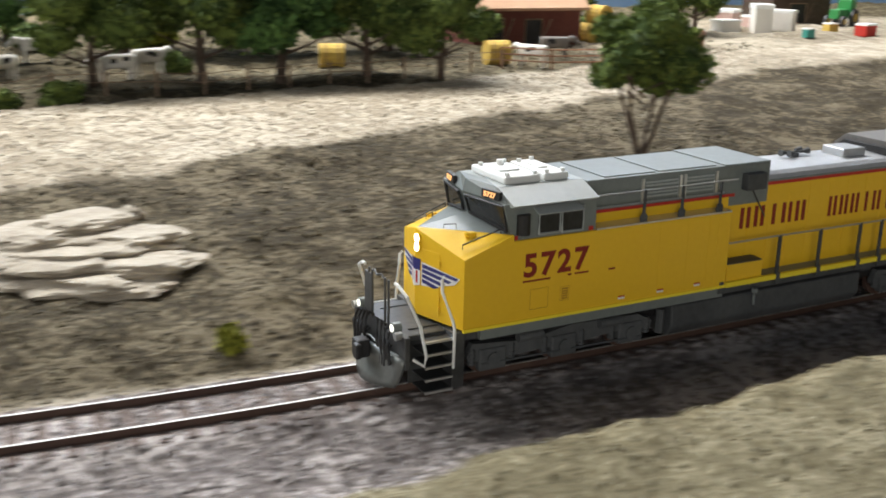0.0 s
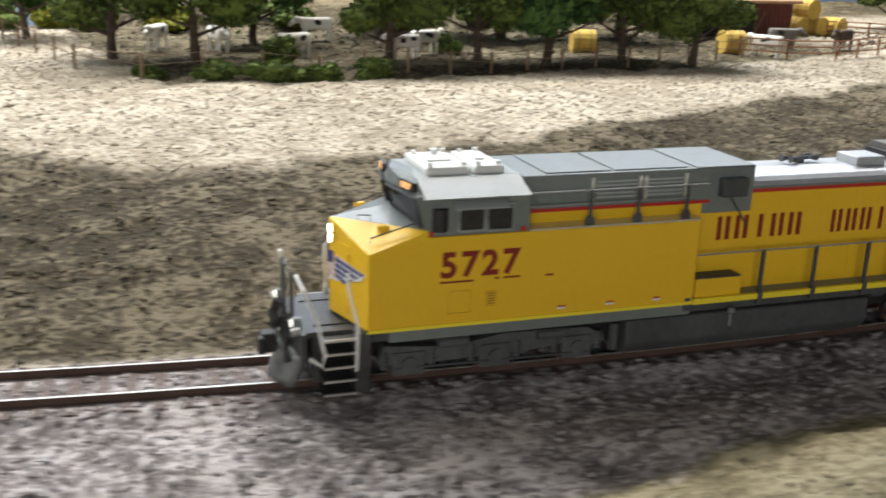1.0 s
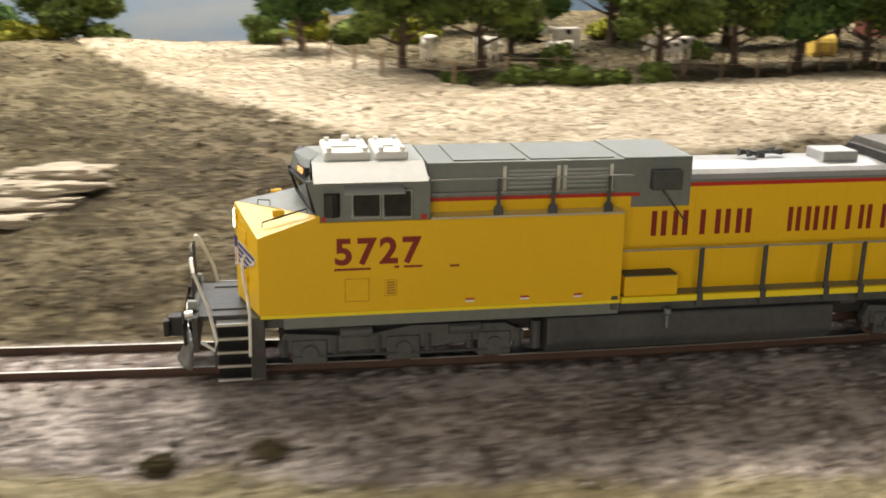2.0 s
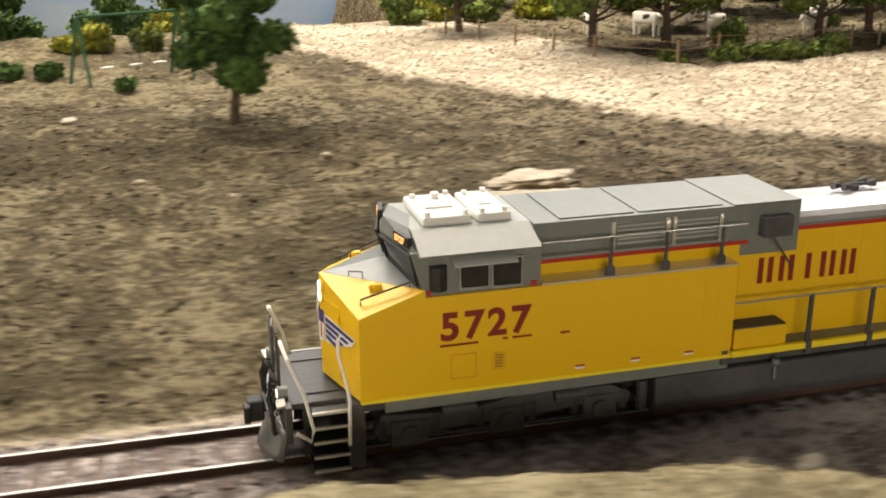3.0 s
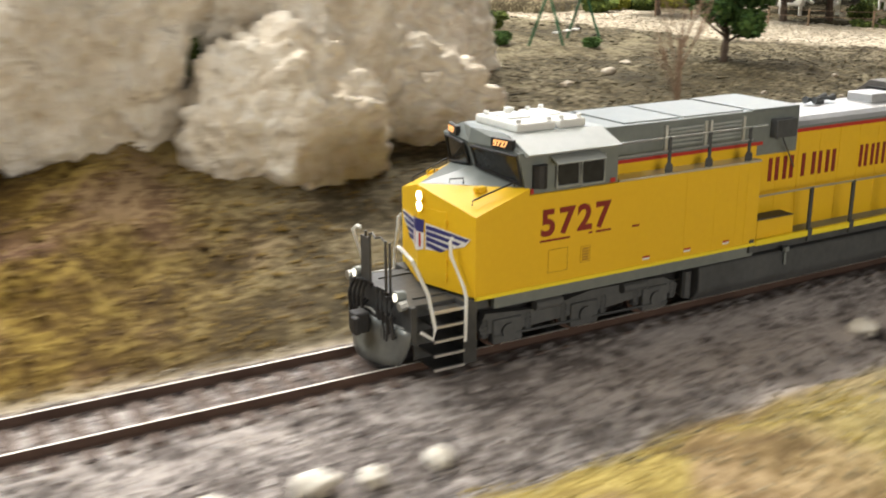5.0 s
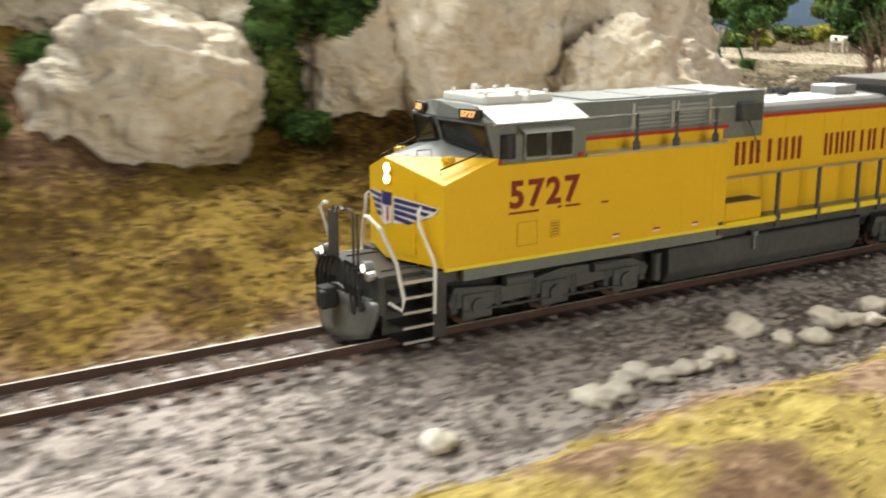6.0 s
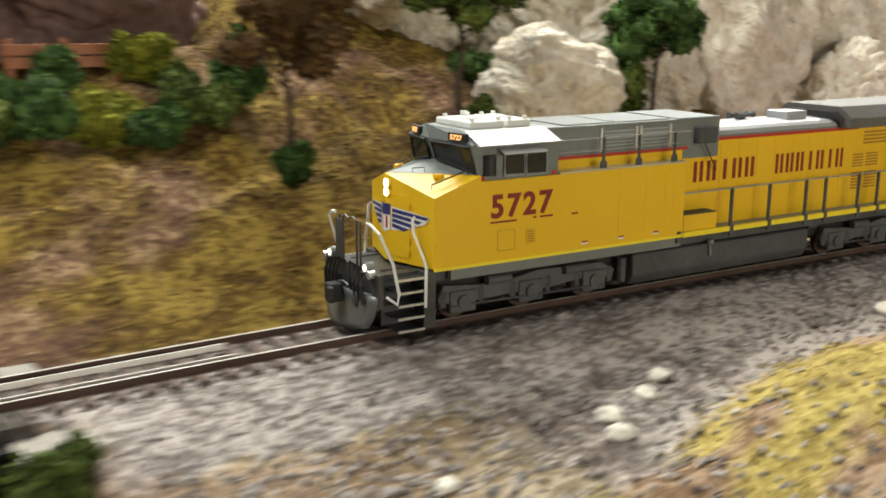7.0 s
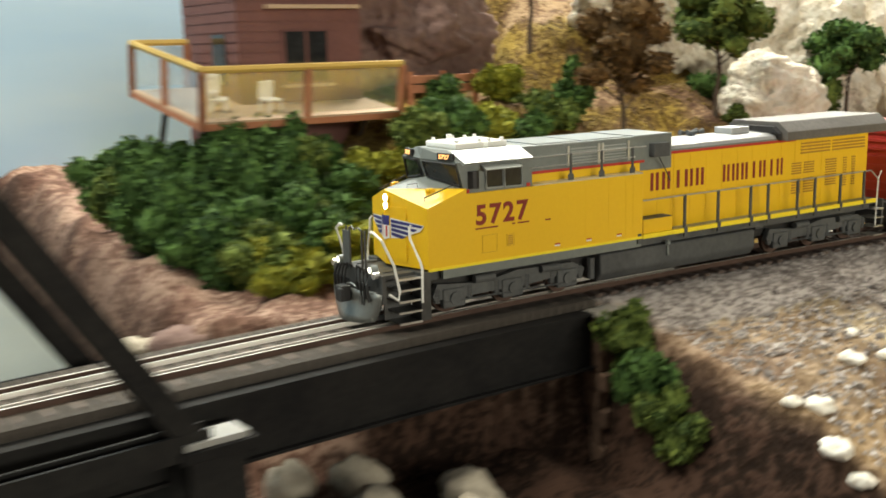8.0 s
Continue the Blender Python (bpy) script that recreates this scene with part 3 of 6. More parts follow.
    for sy in (-1, 1):
        bm = B()
        bm.faces.new([bm.verts.new(on_nose(sy * a, z)) for a, z in ((0.24, 2.26), (0.24, 2.84), (1.46, 2.72), (1.3, 2.54), (0.6, 2.30))])
        p("emblem_wing", bm, WHITE, nose)
        for k in range(4):
            bm = B()
            z = 2.80 - 0.12 * k
            bm.faces.new([bm.verts.new(Vector(on_nose(sy * a, zz)) - Vector((0.006, 0, 0))) for a, zz in ((0.27, z), (1.42 - 0.2 * k, z - 0.09), (1.34 - 0.23 * k, z - 0.16), (0.27, z - 0.095))])
            p("emblem_bar", bm, NAVY, nose)
    for sy in (-1, 1):
        bm = B()
        pa, pb = Vector((-9.28, sy * 1.25, 3.36)), Vector((-8.35, sy * 1.36, 3.66))
        rod(bm, [pa, pa + Vector((0, 0, 0.10)), pb + Vector((0, 0, 0.10)), pb], 0.018)
        p("grab_iron", bm, BLACK, nose)
        bm = B()
        box(bm, -8.98, -8.82, sy * 0.98 - 0.08, sy * 0.98 + 0.08, 3.5, 3.66, 0.02)
        rod(bm, [(-8.9, sy * 0.98, 3.6), (-9.06, sy * 0.98, 3.60)], 0.055, 8)
        p("class_lamp", bm, YELLOW, nose)
        bm = B()
        rod(bm, [(-9.35, sy * 0.45, 3.66), (-9.35, sy * 0.45, 3.76), (-9.1, sy * 0.6, 3.78), (-9.1, sy * 0.6, 3.66)], 0.014)
        p("grab_iron", bm, BLACK, nose)
    # cab
    bm = B()
    prism(bm, [(-8.12, 3.48), (-8.36, 4.36), (-5.78, 4.36), (-5.78, 3.48)], 1, -1.50, 1.50)
    cab = p("cab", bm, GREY, label="grey operator cab with sloped roof edges")
    bm = B()
    solid(bm, [(-8.10, -1.5, 3.6), (-8.45, -0.0, 3.84), (-8.10, 1.5, 3.6), (-8.28, -1.5, 4.36), (-8.62, 0, 4.40), (-8.28, 1.5, 4.36), (-8.0, 0, 3.5), (-8.0, 0, 4.4),
               (-8.24, -0.85, 4.66), (-8.55, 0, 4.70), (-8.24, 0.85, 4.66), (-8.0, 0, 4.66)],
          [(0, 3, 4, 1), (1, 4, 5, 2), (3, 8, 9, 4), (4, 9, 10, 5), (0, 1, 2, 6), (8, 11, 10, 9)])
    p("cab_front", bm, GREY, cab)
    for sy in (-1, 1):
        bm = B()
        vs = [Vector(v) for v in ((-8.205, sy * 1.42, 3.70), (-8.49, sy * 0.16, 3.90), (-8.635, sy * 0.16, 4.34), (-8.32, sy * 1.42, 4.30))]
        bm.faces.new([bm.verts.new(v - Vector((0.012, 0, 0))) for v in vs])
        w = p("windscreen", bm, GLASS, cab, "dark glossy windscreen")
        bm = B()
        rod(bm, [v - Vector((0.02, 0, 0)) for v in (*vs, vs[0])], 0.035, 5)
        p("windscreen_frame", bm, BLACK, w)
        turn = Euler((0, 0, radians(-12.8 * sy))).to_matrix().to_4x4()
        m_ = Matrix.Translation((S * -8.39, S * sy * 0.98, S * 4.50)) @ turn
        bm = B()
        box(bm, -0.05, 0.05, -0.30, 0.30, -0.10, 0.10)
        nb = p("number_board", bm, BLACK, cab)
        nb.matrix_basis = m_
        letters("number", "5727", 0.12, Matrix.Translation((S * -0.056, S * 0.23, S * -0.06)) @ Euler((radians(90), 0, radians(-90))).to_matrix().to_4x4() @ Matrix.Diagonal((1.2, 1, 1, 1)), AMBER, nb)
    # roof with sloping sides
    bm = B()
    prism(bm, [(-1.68, 4.345), (-0.95, 4.64), (0.95, 4.64), (1.68, 4.345), (1.62, 4.30), (-1.62, 4.30)], 0, -8.22, -5.84)
    p("cab_roof", bm, ROOFSIDE, cab, "pale grey cab roof")
    # side windows
    for sy in (-1, 1):
        y0, y1 = sy * 1.50, sy * 1.53
        for k, (xa, xb, za, zb) in enumerate(((-7.42, -6.84, 3.58, 4.12), (-6.78, -6.18, 3.56, 4.14))):
            bm = B()
            box(bm, xa, xb, min(y0, y1), max(y0, y1), za, zb)
            w = p("side_window", bm, GLASS, cab)
            bm = B()
            y2 = sy * 1.545
            rod(bm, [(xa, y2, za), (xb, y2, za), (xb, y2, zb), (xa, y2, zb), (xa, y2, za)], 0.035, 5)
            p("window_frame", bm, ROOFSIDE, w, "pale window frame")
        bm = B()
        rod(bm, [(-7.85, y1, 3.62), (-7.85, y1, 4.10)], 0.17, 10)
        p("mirror", bm, BLACK, cab)
        bm = B()
        prism(bm, [(sy * 1.54, 4.22), (sy * 1.82, 4.12), (sy * 1.83, 4.14), (sy * 1.54, 4.26)], 0, -7.6, -6.35)
        p("sunshade", bm, ROOFSIDE, cab)
    # roof fittings
    for x0, x1 in ((-7.95, -6.95), (-6.85, -6.15)):
        bm = B()
        box(bm, x0, x1, -0.82, 0.82, 4.63, 4.82, 0.05)
        for ax, ay in ((x0 + 0.12, -0.7), (x1 - 0.12, 0.7), (x1 - 0.12, -0.7), (x0 + 0.15, 0.6)):
            rod(bm, [(ax, ay, 4.8), (ax, ay, 4.9)], 0.06, 8)
        box(bm, x0 + 0.2, x1 - 0.25, -0.25, 0.35, 4.81, 4.86, 0.01)
        p("air_conditioner", bm, WHITE, cab, "white roof air conditioner casing")
    bm = B()
    rod(bm, [(-7.4, 0.35, 4.86), (-7.4, 0.35, 4.98)], 0.09, 8)
    p("beacon", bm, WHITE, cab)
    # electrical cabinet behind the cab
    bm = B()
    box(bm, -5.78, 0.19, -1.07, 1.07, 3.5, 4.60, 0.02)
    hood = p("equipment_hood", bm, GREY, label="grey flat-topped equipment hood")
    for x0, x1, y0, y1 in ((-5.2, -3.6, -0.95, 0.95), (-3.5, -1.6, -0.95, 0.95), (-1.4, 0.19, -1.07, 1.07)):
        bm = B()
        box(bm, x0, x1, y0, y1, 4.602, 4.63, 0.008)
        p("roof_hatch", bm, GREY, hood)
    for sy in (-1, 1):
        for nm, m_, z0, z1, x0, x1 in (("yellow_band", YELLOW, 3.50, 3.76, -5.78, -1.2), ("red_line", RED, 3.76, 3.84, -5.78, -1.0)):
            bm = B()
            box(bm, x0, x1, min(sy * 1.07, sy * 1.085), max(sy * 1.07, sy * 1.085), z0, z1)
            p(nm, bm, m_, hood)
        bm = B()
        for x in (-4.1, -2.9, -2.75, -1.7):
            box(bm, x - 0.04, x + 0.04, min(sy * 1.07, sy * 1.12), max(sy * 1.07, sy * 1.12), 3.9, 4.50)
        p("door_post", bm, CHROME, hood)
        for x0, x1 in ((-4.0, -2.95), (-2.7, -1.75)):
            for k in range(5):
                bm = B()
                box(bm, x0, x1, min(sy * 1.07, sy * 1.10), max(sy * 1.07, sy * 1.10), 4.02 + 0.09 * k, 4.06 + 0.09 * k)
                p("louvre", bm, ROOFSIDE, hood)
        bm = B()
        box(bm, -0.78, -0.1, min(sy * 1.0, sy * 1.30), max(sy * 1.0, sy * 1.30), 3.92, 4.36, 0.02)
        p("intake_box", bm, DARK, hood)
        for xa, xb in ((-8.06, -7.98), (-5.98, -5.86)):
            bm = B()
            box(bm, xa, xb, min(sy * 1.5, sy * 1.525), max(sy * 1.5, sy * 1.525), 3.5, 3.6)
            p("red_tab", bm, RED, cab)
        bm = B()
        rod(bm, [(-0.55, sy * 1.28, 3.92), (0.15, sy * 1.08, 3.1)], 0.02, 5)
        p("drain_pipe", bm, DARK, hood)
        # upper walkway and its rail
        bm = B()
        box(bm, -5.76, -1.48, min(sy * 1.09, sy * 1.55), max(sy * 1.09, sy * 1.55), 3.49, 3.53)
        p("upper_walkway", bm, CHROME, hood, "pale grey upper walkway")
        bm = B()
        for z in (4.0, 4.30):
            rod(bm, [(-5.75, sy * 1.44, z + 0.0), (-1.75, sy * 1.46, z + 0.02), (-1.3 if z > 4.1 else -1.8, sy * 1.46, z + 0.02)], 0.022)
        p("upper_handrail", bm, CHROME, hood)
        for x in (-4.3, -3.1, -1.85):
            bm = B()
            prism(bm, [(x - 0.10, 3.53), (x + 0.10, 3.53), (x + 0.10, 3.68), (x + 0.035, 3.75), (x + 0.035, 4.32), (x - 0.035, 4.32), (x - 0.035, 3.75), (x - 0.10, 3.68)], 1, sy * 1.46 - 0.02, sy * 1.46 + 0.02)
            p("upper_post", bm, DARK, hood)
    # long hood
    prof = [(-1.0, 1.5), (-1.0, 4.05), (-0.93, 4.18), (-0.78, 4.26), (0, 4.30), (0.78, 4.26), (0.93, 4.18), (1.0, 4.05), (1.0, 1.5)]
    bm = B()
    prism(bm, [(y, z) for y, z in prof if z < 4.06], 0, -1.5, 10.4)
    long_ = p("long_hood", bm, YELLOW, label="long yellow engine hood")
    bm = B()
    prism(bm, [(y * 1.01, z + 0.005) for y, z in prof if z > 4.0], 0, 0.19, 5.3)
    p("hood_roof", bm, SILVER, long_, "silver grey engine hood roof")
    for sy in (-1, 1):
        bm = B()
        box(bm, -1.2, 6.3, min(sy * 1.0, sy * 1.02), max(sy * 1.0, sy * 1.02), 3.93, 4.02)
        p("red_line", bm, RED, long_)
        bm = B()
        box(bm, 0.19, 5.3, min(sy * 1.0, sy * 1.016), max(sy * 1.0, sy * 1.016), 4.02, 4.08)
        p("grey_band", bm, GREY, long_)
        for k in range(13):
            x = -1.1 + 0.74 * k
            bm = B()
            box(bm, x - 0.012, x + 0.012, min(sy * 1.0, sy * 1.008), max(sy * 1.0, sy * 1.008), 1.6, 3.9)
            p("door_seam", bm, YELLOW, long_)
        for x0, x1, z0, z1 in ((6.15, 6.65, 2.05, 2.62), (6.15, 6.65, 2.75, 3.2), (6.8, 7.35, 2.05, 2.62), (6.8, 7.35, 2.75, 3.2), (8.0, 8.6, 2.2, 3.2), (9.0, 9.2, 2.1, 3.2), (9.5, 9.7, 2.1, 3.2), (6.6, 8.2, 3.45, 3.9), (8.35, 10.2, 3.45, 3.9)):
            bm = B()
            n = max(3, int((z1 - z0) / 0.09))
            for k in range(n):
                z = z0 + (z1 - z0) * k / n
                box(bm, x0, x1, min(sy * 0.99, sy * 1.02), max(sy * 0.99, sy * 1.02), z, z + (z1 - z0) / n * 0.5)
            p("grille", bm, GRILLE, long_, "brownish louvred grille")
    # lettering on the hood side: plain maroon blocks
    for sy in (-1, 1):
        y0, y1 = min(sy * 1.0, sy * 1.012), max(sy * 1.0, sy * 1.012)
        words = [(-0.70, 1.85, 5), (2.62, 5.75, 7)]
        for xa, xb, n in words:
            w = (xb - xa) / n
            for k in range(n):
                bm = B()
                x = xa + w * k + w * 0.1
                narrow = (n == 5 and k == 2) or (n == 7 and k in (3, 5))
                if narrow:
                    box(bm, x + w * 0.28, x + w * 0.52, y0, y1, 2.80, 3.38)
                else:
                    box(bm, x, x + w * 0.24, y0, y1, 2.80, 3.38)
                    box(bm, x + w * 0.46, x + w * 0.70, y0, y1, 2.80, 3.38)
                p("letter_block", bm, MAROON, long_, "plain maroon letter-sized block")
    letters("road_number", "5727", 0.56, Matrix.Translation((S * -7.82, S * -1.562, S * 2.585)) @ Euler((radians(90), 0, 0)).to_matrix().to_4x4() @ Matrix.Diagonal((1.02, 1, 1, 1)), MAROON, low, space=1.2)
    letters("road_number", "5727", 0.56, Matrix.Translation((S * -5.98, S * 1.562, S * 2.585)) @ Euler((radians(90), 0, radians(180))).to_matrix().to_4x4() @ Matrix.Diagonal((1.02, 1, 1, 1)), MAROON, low, space=1.2)
    for xa, xb, z in ((-7.82, -7.05, 2.44), (-6.55, -6.45, 2.46), (-6.35, -5.95, 2.46), (-5.35, -5.15, 2.44)):
        bm = B()
        box(bm, xa, xb, -1.568, -1.55, z, z + 0.045)
        p("small_writing", bm, MAROON, low)
    for x in (-4.9, -3.68, -2.47):
        bm = B()
        box(bm, x - 0.1, x + 0.1, -1.568, -1.55, 1.62, 1.70)
        lab = p("warning_label", bm, WHITE, low)
        bm = B()
        box(bm, x - 0.1, x + 0.1, -1.571, -1.565, 1.67, 1.71)
        p("red_strip", bm, RED, lab)
    for x0, x1, z0, z1 in ((-7.6, -7.1, 1.75, 2.25), (-6.75, -6.5, 1.85, 2.2)):
        bm = B()
        box(bm, x0, x1, -1.57, -1.55, z0, z1, 0.006)
        panel = p("access_panel", bm, YELLOW, low)
        bm = B()
        rod(bm, [(x0, -1.572, z0), (x1, -1.572, z0), (x1, -1.572, z1), (x0, -1.572, z1), (x0, -1.572, z0)], 0.006, 4)
        for k in range(5 if x0 > -7 else 0):
            box(bm, x0 + 0.04, x1 - 0.04, -1.585, -1.565, z0 + 0.04 + 0.06 * k, z0 + 0.07 + 0.06 * k)
        p("panel_edge", bm, GRILLE, panel)
    # roof things
    bm = B()
    rod(bm, [(2.2, 0.3, 4.42), (2.75, 0.3, 4.42)], 0.05, 8)
    for x, y in ((2.15, 0.3), (2.8, 0.3), (2.3, 0.12), (2.7, 0.5)):
        rod(bm, [(x, y, 4.42), (x + (0.22 if x > 2.45 else -0.22), y, 4.43)], 0.045, 8, 0.10)
    box(bm, 2.4, 2.56, 0.2, 0.4, 4.29, 4.42)
    p("air_horn", bm, DARK, long_, "cluster of air horns")
    bm = B()
    box(bm, 3.75, 4.65, -0.35, 0.45, 4.28, 4.52, 0.03)
    p("silencer_box", bm, SILVER, long_)
    bm = B()
    prism(bm, [(-1.42, 4.02), (-1.45, 4.32), (-1.0, 4.66), (1.0, 4.66), (1.45, 4.32), (1.42, 4.02)], 0, 5.35, 11.0, 0.02)
    p("radiator_wing", bm, RADROOF, long_, "dark weathered flared radiator roof")
    bm = B()
    prism(bm, [(-1.2, 4.28), (-0.9, 4.5), (0.9, 4.5), (1.2, 4.28)], 0, 5.15, 5.36)
    p("wing_front", bm, BLACK, long_)
    # lower walkway rails
    for sy in (-1, 1):
        bm = B()
        rod(bm, [(-1.9, sy * 1.5, 2.62), (0.2, sy * 1.5, 2.63), (10.0, sy * 1.5, 2.62), (10.4, sy * 1.5, 2.3)], 0.024)
        p("handrail", bm, CHROME)
        for x in (-1.62, 0.4, 1.93, 3.5, 4.37, 5.9, 6.83, 8.24, 9.6):
            bm = B()
            box(bm, x - 0.045, x + 0.045, sy * 1.5 - 0.03, sy * 1.5 + 0.03, 1.40, 2.64)
            box(bm, x - 0.07, x + 0.07, sy * 1.55 - 0.03, sy * 1.55 + 0.03, 1.28, 1.60)
            p("handrail_post", bm, DARK)
        bm = B()
        box(bm, -1.36, -0.1, min(sy * 1.02, sy * 1.46), max(sy * 1.02, sy * 1.46), 1.54, 2.0, 0.02)
        st = p("step_box", bm, YELLOW)
        bm = B()
        box(bm, -1.36, -0.14, min(sy * 1.02, sy * 1.46), max(sy * 1.02, sy * 1.46), 2.002, 2.03)
        p("tread", bm, DARK, st)
    # fuel tank
    bm = B()
    prism(bm, [(-1.42, 1.10), (-1.45, 0.5), (-1.25, 0.22), (1.25, 0.22), (1.45, 0.5), (1.42, 1.10)], 0, -3.1, 3.85, 0.06)
    tank = p("fuel_tank", bm, DARK, label="dark grey fuel tank")
    bm = B()
    rod(bm, [(-0.3, -1.46, 1.05), (-0.3, -1.48, 0.75)], 0.04)
    rod(bm, [(-0.3, -1.47, 1.1), (-0.3, -1.47, 1.22)], 0.09, 8)
    p("filler", bm, GREY, tank)
    bm = B()
    rod(bm, [(-3.3, -1.2, 1.0), (-3.3, -1.2, 0.35)], 0.12, 8)
    p("air_filter", bm, DARK, tank)
    bm = B()
    rod(bm, [(4.1, -1.1, 1.15), (4.5, -1.1, 1.15)], 0.16, 10)
    p("air_tank", bm, DARK, tank)
    # trucks
    for cx, sgn in ((-6.3, 1), (7.5, -1)):
        bm = B()
        box(bm, cx - 2.6, cx + 2.6, -0.5, 0.5, 0.5, 0.9)
        truck = p("truck", bm, BLACK, label="six-wheel truck with dark grey side frames")
        for sy in (-1, 1):
            y0, y1 = min(sy * 0.98, sy * 1.18), max(sy * 0.98, sy * 1.18)
            bm = B()
            prism(bm, [(cx - 2.75, 0.62), (cx - 2.6, 0.95), (cx - 1.0, 0.80), (cx + 0.2, 1.0), (cx + 2.3, 0.95), (cx + 2.75, 0.72), (cx + 2.7, 0.5), (cx + 1.9, 0.62), (cx + 0.6, 0.5), (cx - 0.6, 0.5), (cx - 1.9, 0.46), (cx - 2.7, 0.5)], 1, y0, y1)
            p("side_frame", bm, TRUCK, truck)
            for k in (-2.05, 0.0, 2.05):
                bm = B()
                box(bm, cx + k - 0.38, cx + k + 0.38, min(sy * 1.0, sy * 1.24), max(sy * 1.0, sy * 1.24), 0.22, 0.78, 0.05)
                rod(bm, [(cx + k, sy * 1.2, 0.5), (cx + k, sy * 1.30, 0.5)], 0.18, 10)
                p("journal_box", bm, TRUCK, truck)
                for kk in (-0.55, 0.55):
                    bm = B()
                    rod(bm, [(cx + k + kk, sy * 1.12, 0.40), (cx + k + kk, sy * 1.12, 0.82)], 0.09, 8)
                    for zz in range(4):
                        rod(bm, [(cx + k + kk, sy * 1.12, 0.42 + zz * 0.1), (cx + k + kk, sy * 1.12, 0.48 + zz * 0.1)], 0.11, 8)
                    p("coil_spring", bm, DARK, truck)
            bm = B()
            rod(bm, [(cx - 1.4, sy * 1.26, 0.95), (cx - 0.7, sy * 1.26, 0.95)], 0.12, 10)
            rod(bm, [(cx + 1.0, sy * 1.26, 0.92), (cx + 1.7, sy * 1.26, 0.92)], 0.12, 10)
            p("brake_cylinder", bm, TRUCK, truck)
            bm = B()
            rod(bm, [(cx - 2.4, sy * 1.24, 0.42), (cx + 2.4, sy * 1.24, 0.36)], 0.03)
            p("brake_pipe", bm, DARK, truck)
        for k in (-2.05, 0.0, 2.05):
            bm = B()
            for sy in (-1, 1):
                rod(bm, [(cx + k, sy * 0.66, 0.53), (cx + k, sy * 0.80, 0.53)], 0.53, 20)
            rod(bm, [(cx + k, -0.66, 0.53), (cx + k, 0.66, 0.53)], 0.09, 8)
            p("wheelset", bm, RAILSIDE, truck)
    # front platform, steps, plough, coupler
    bm = B()
    box(bm, -10.75, -9.3, -1.15, 1.15, 1.30, 1.42, 0.01)
    box(bm, -10.80, -10.68, -1.45, 1.45, 0.72, 1.50, 0.01)
    pilot = p("front_platform", bm, PILOT, label="dark grey front end platform")
    bm = B()
    rows_ = []
    for layer in (0.0, 0.07):
        for k in range(6):
            u = k / 5
            half = 1.42 - 0.34 * (1 - u) ** 2
            lead = 0.34 - 0.16 * math.sin(u * 2.6)
            rows_.append([bm.verts.new((-10.83 - lead * (1 - abs(v) ** 1.4) - 0.10 * (1 - u) + layer, v * half, 0.07 + 0.90 * u + 0.10 * abs(v) ** 3 * (1 - u))) for v in np.linspace(-1, 1, 11)])
    for base in (0, 6):
        for k in range(5):
            for c in range(10):
                bm.faces.new((rows_[base + k][c], rows_[base + k][c + 1], rows_[base + k + 1][c + 1], rows_[base + k + 1][c]))
    rim = [(0, c) for c in range(11)] + [(k, 10) for k in range(1, 6)] + [(5, c) for c in range(9, -1, -1)] + [(k, 0) for k in range(4, 0, -1)]
    for (k0, c0), (k1, c1) in zip(rim, rim[1:] + rim[:1]):
        bm.faces.new((rows_[k0][c0], rows_[k1][c1], rows_[6 + k1][c1], rows_[6 + k0][c0]))
    p("snow_plough", bm, PLOUGH, pilot, "grey curved blade plough", smooth=True)
    for sy in (-1, 1):
        bm = B()
        box(bm, -9.62, -9.3, min(sy * 1.0, sy * 1.5), max(sy * 1.0, sy * 1.5), 0.08, 1.45, 0.01)
        box(bm, -10.4, -9.55, min(sy * 0.75, sy * 0.80), max(sy * 0.75, sy * 0.80), 0.08, 1.45)
        sw = p("stairwell", bm, PILOT, pilot)
        for k in range(5):
            bm = B()
            z = 0.06 + 0.31 * k
            box(bm, -10.30, -9.60, min(sy * 0.8, sy * 1.50), max(sy * 0.8, sy * 1.50), z, z + 0.035)
            tread = p("step", bm, PILOT, sw)
            bm = B()
            box(bm, -10.31, -9.60, min(sy * 1.46, sy * 1.515), max(sy * 1.46, sy * 1.515), z - 0.005, z + 0.05)
            p("nosing", bm, CHROME, tread, "bright metal step edge")
        bm = B()
        rod(bm, [(-10.62, sy * 1.5, 0.98), (-10.35, sy * 1.52, 0.78), (-10.30, sy * 1.52, 1.0), (-10.45, sy * 1.5, 1.75), (-10.72, sy * 1.35, 2.45), (-10.78, sy * 1.0, 2.62), (-10.78, sy * 0.85, 2.62)], 0.04)
        p("corner_handrail", bm, WHITE, pilot, "white bent handrail")
        bm = B()
        rod(bm, [(-9.62, sy * 1.56, 0.62), (-9.60, sy * 1.56, 1.55), (-9.62, sy * 1.5, 1.75), (-9.72, sy * 1.15, 2.35), (-9.72, sy * 1.12, 2.65), (-9.66, sy * 1.10, 2.72)], 0.038)
        p("nose_handrail", bm, WHITE, pilot, "white bent handrail")
        bm = B()
        for y in (0.36, 0.55):
            rod(bm, [(-10.80, sy * y, 1.4), (-10.80, sy * y, 2.62)], 0.03)
        box(bm, -10.83, -10.77, min(sy * 0.36, sy * 0.75), max(sy * 0.36, sy * 0.75), 1.5, 2.5) if sy > 0 else None
        rod(bm, [(-10.8, sy * 0.36, 2.58), (-10.82, sy * 0.2, 2.66), (-10.85, 0, 2.6)], 0.025)
        p("end_railing", bm, PILOT, pilot)
        bm = B()
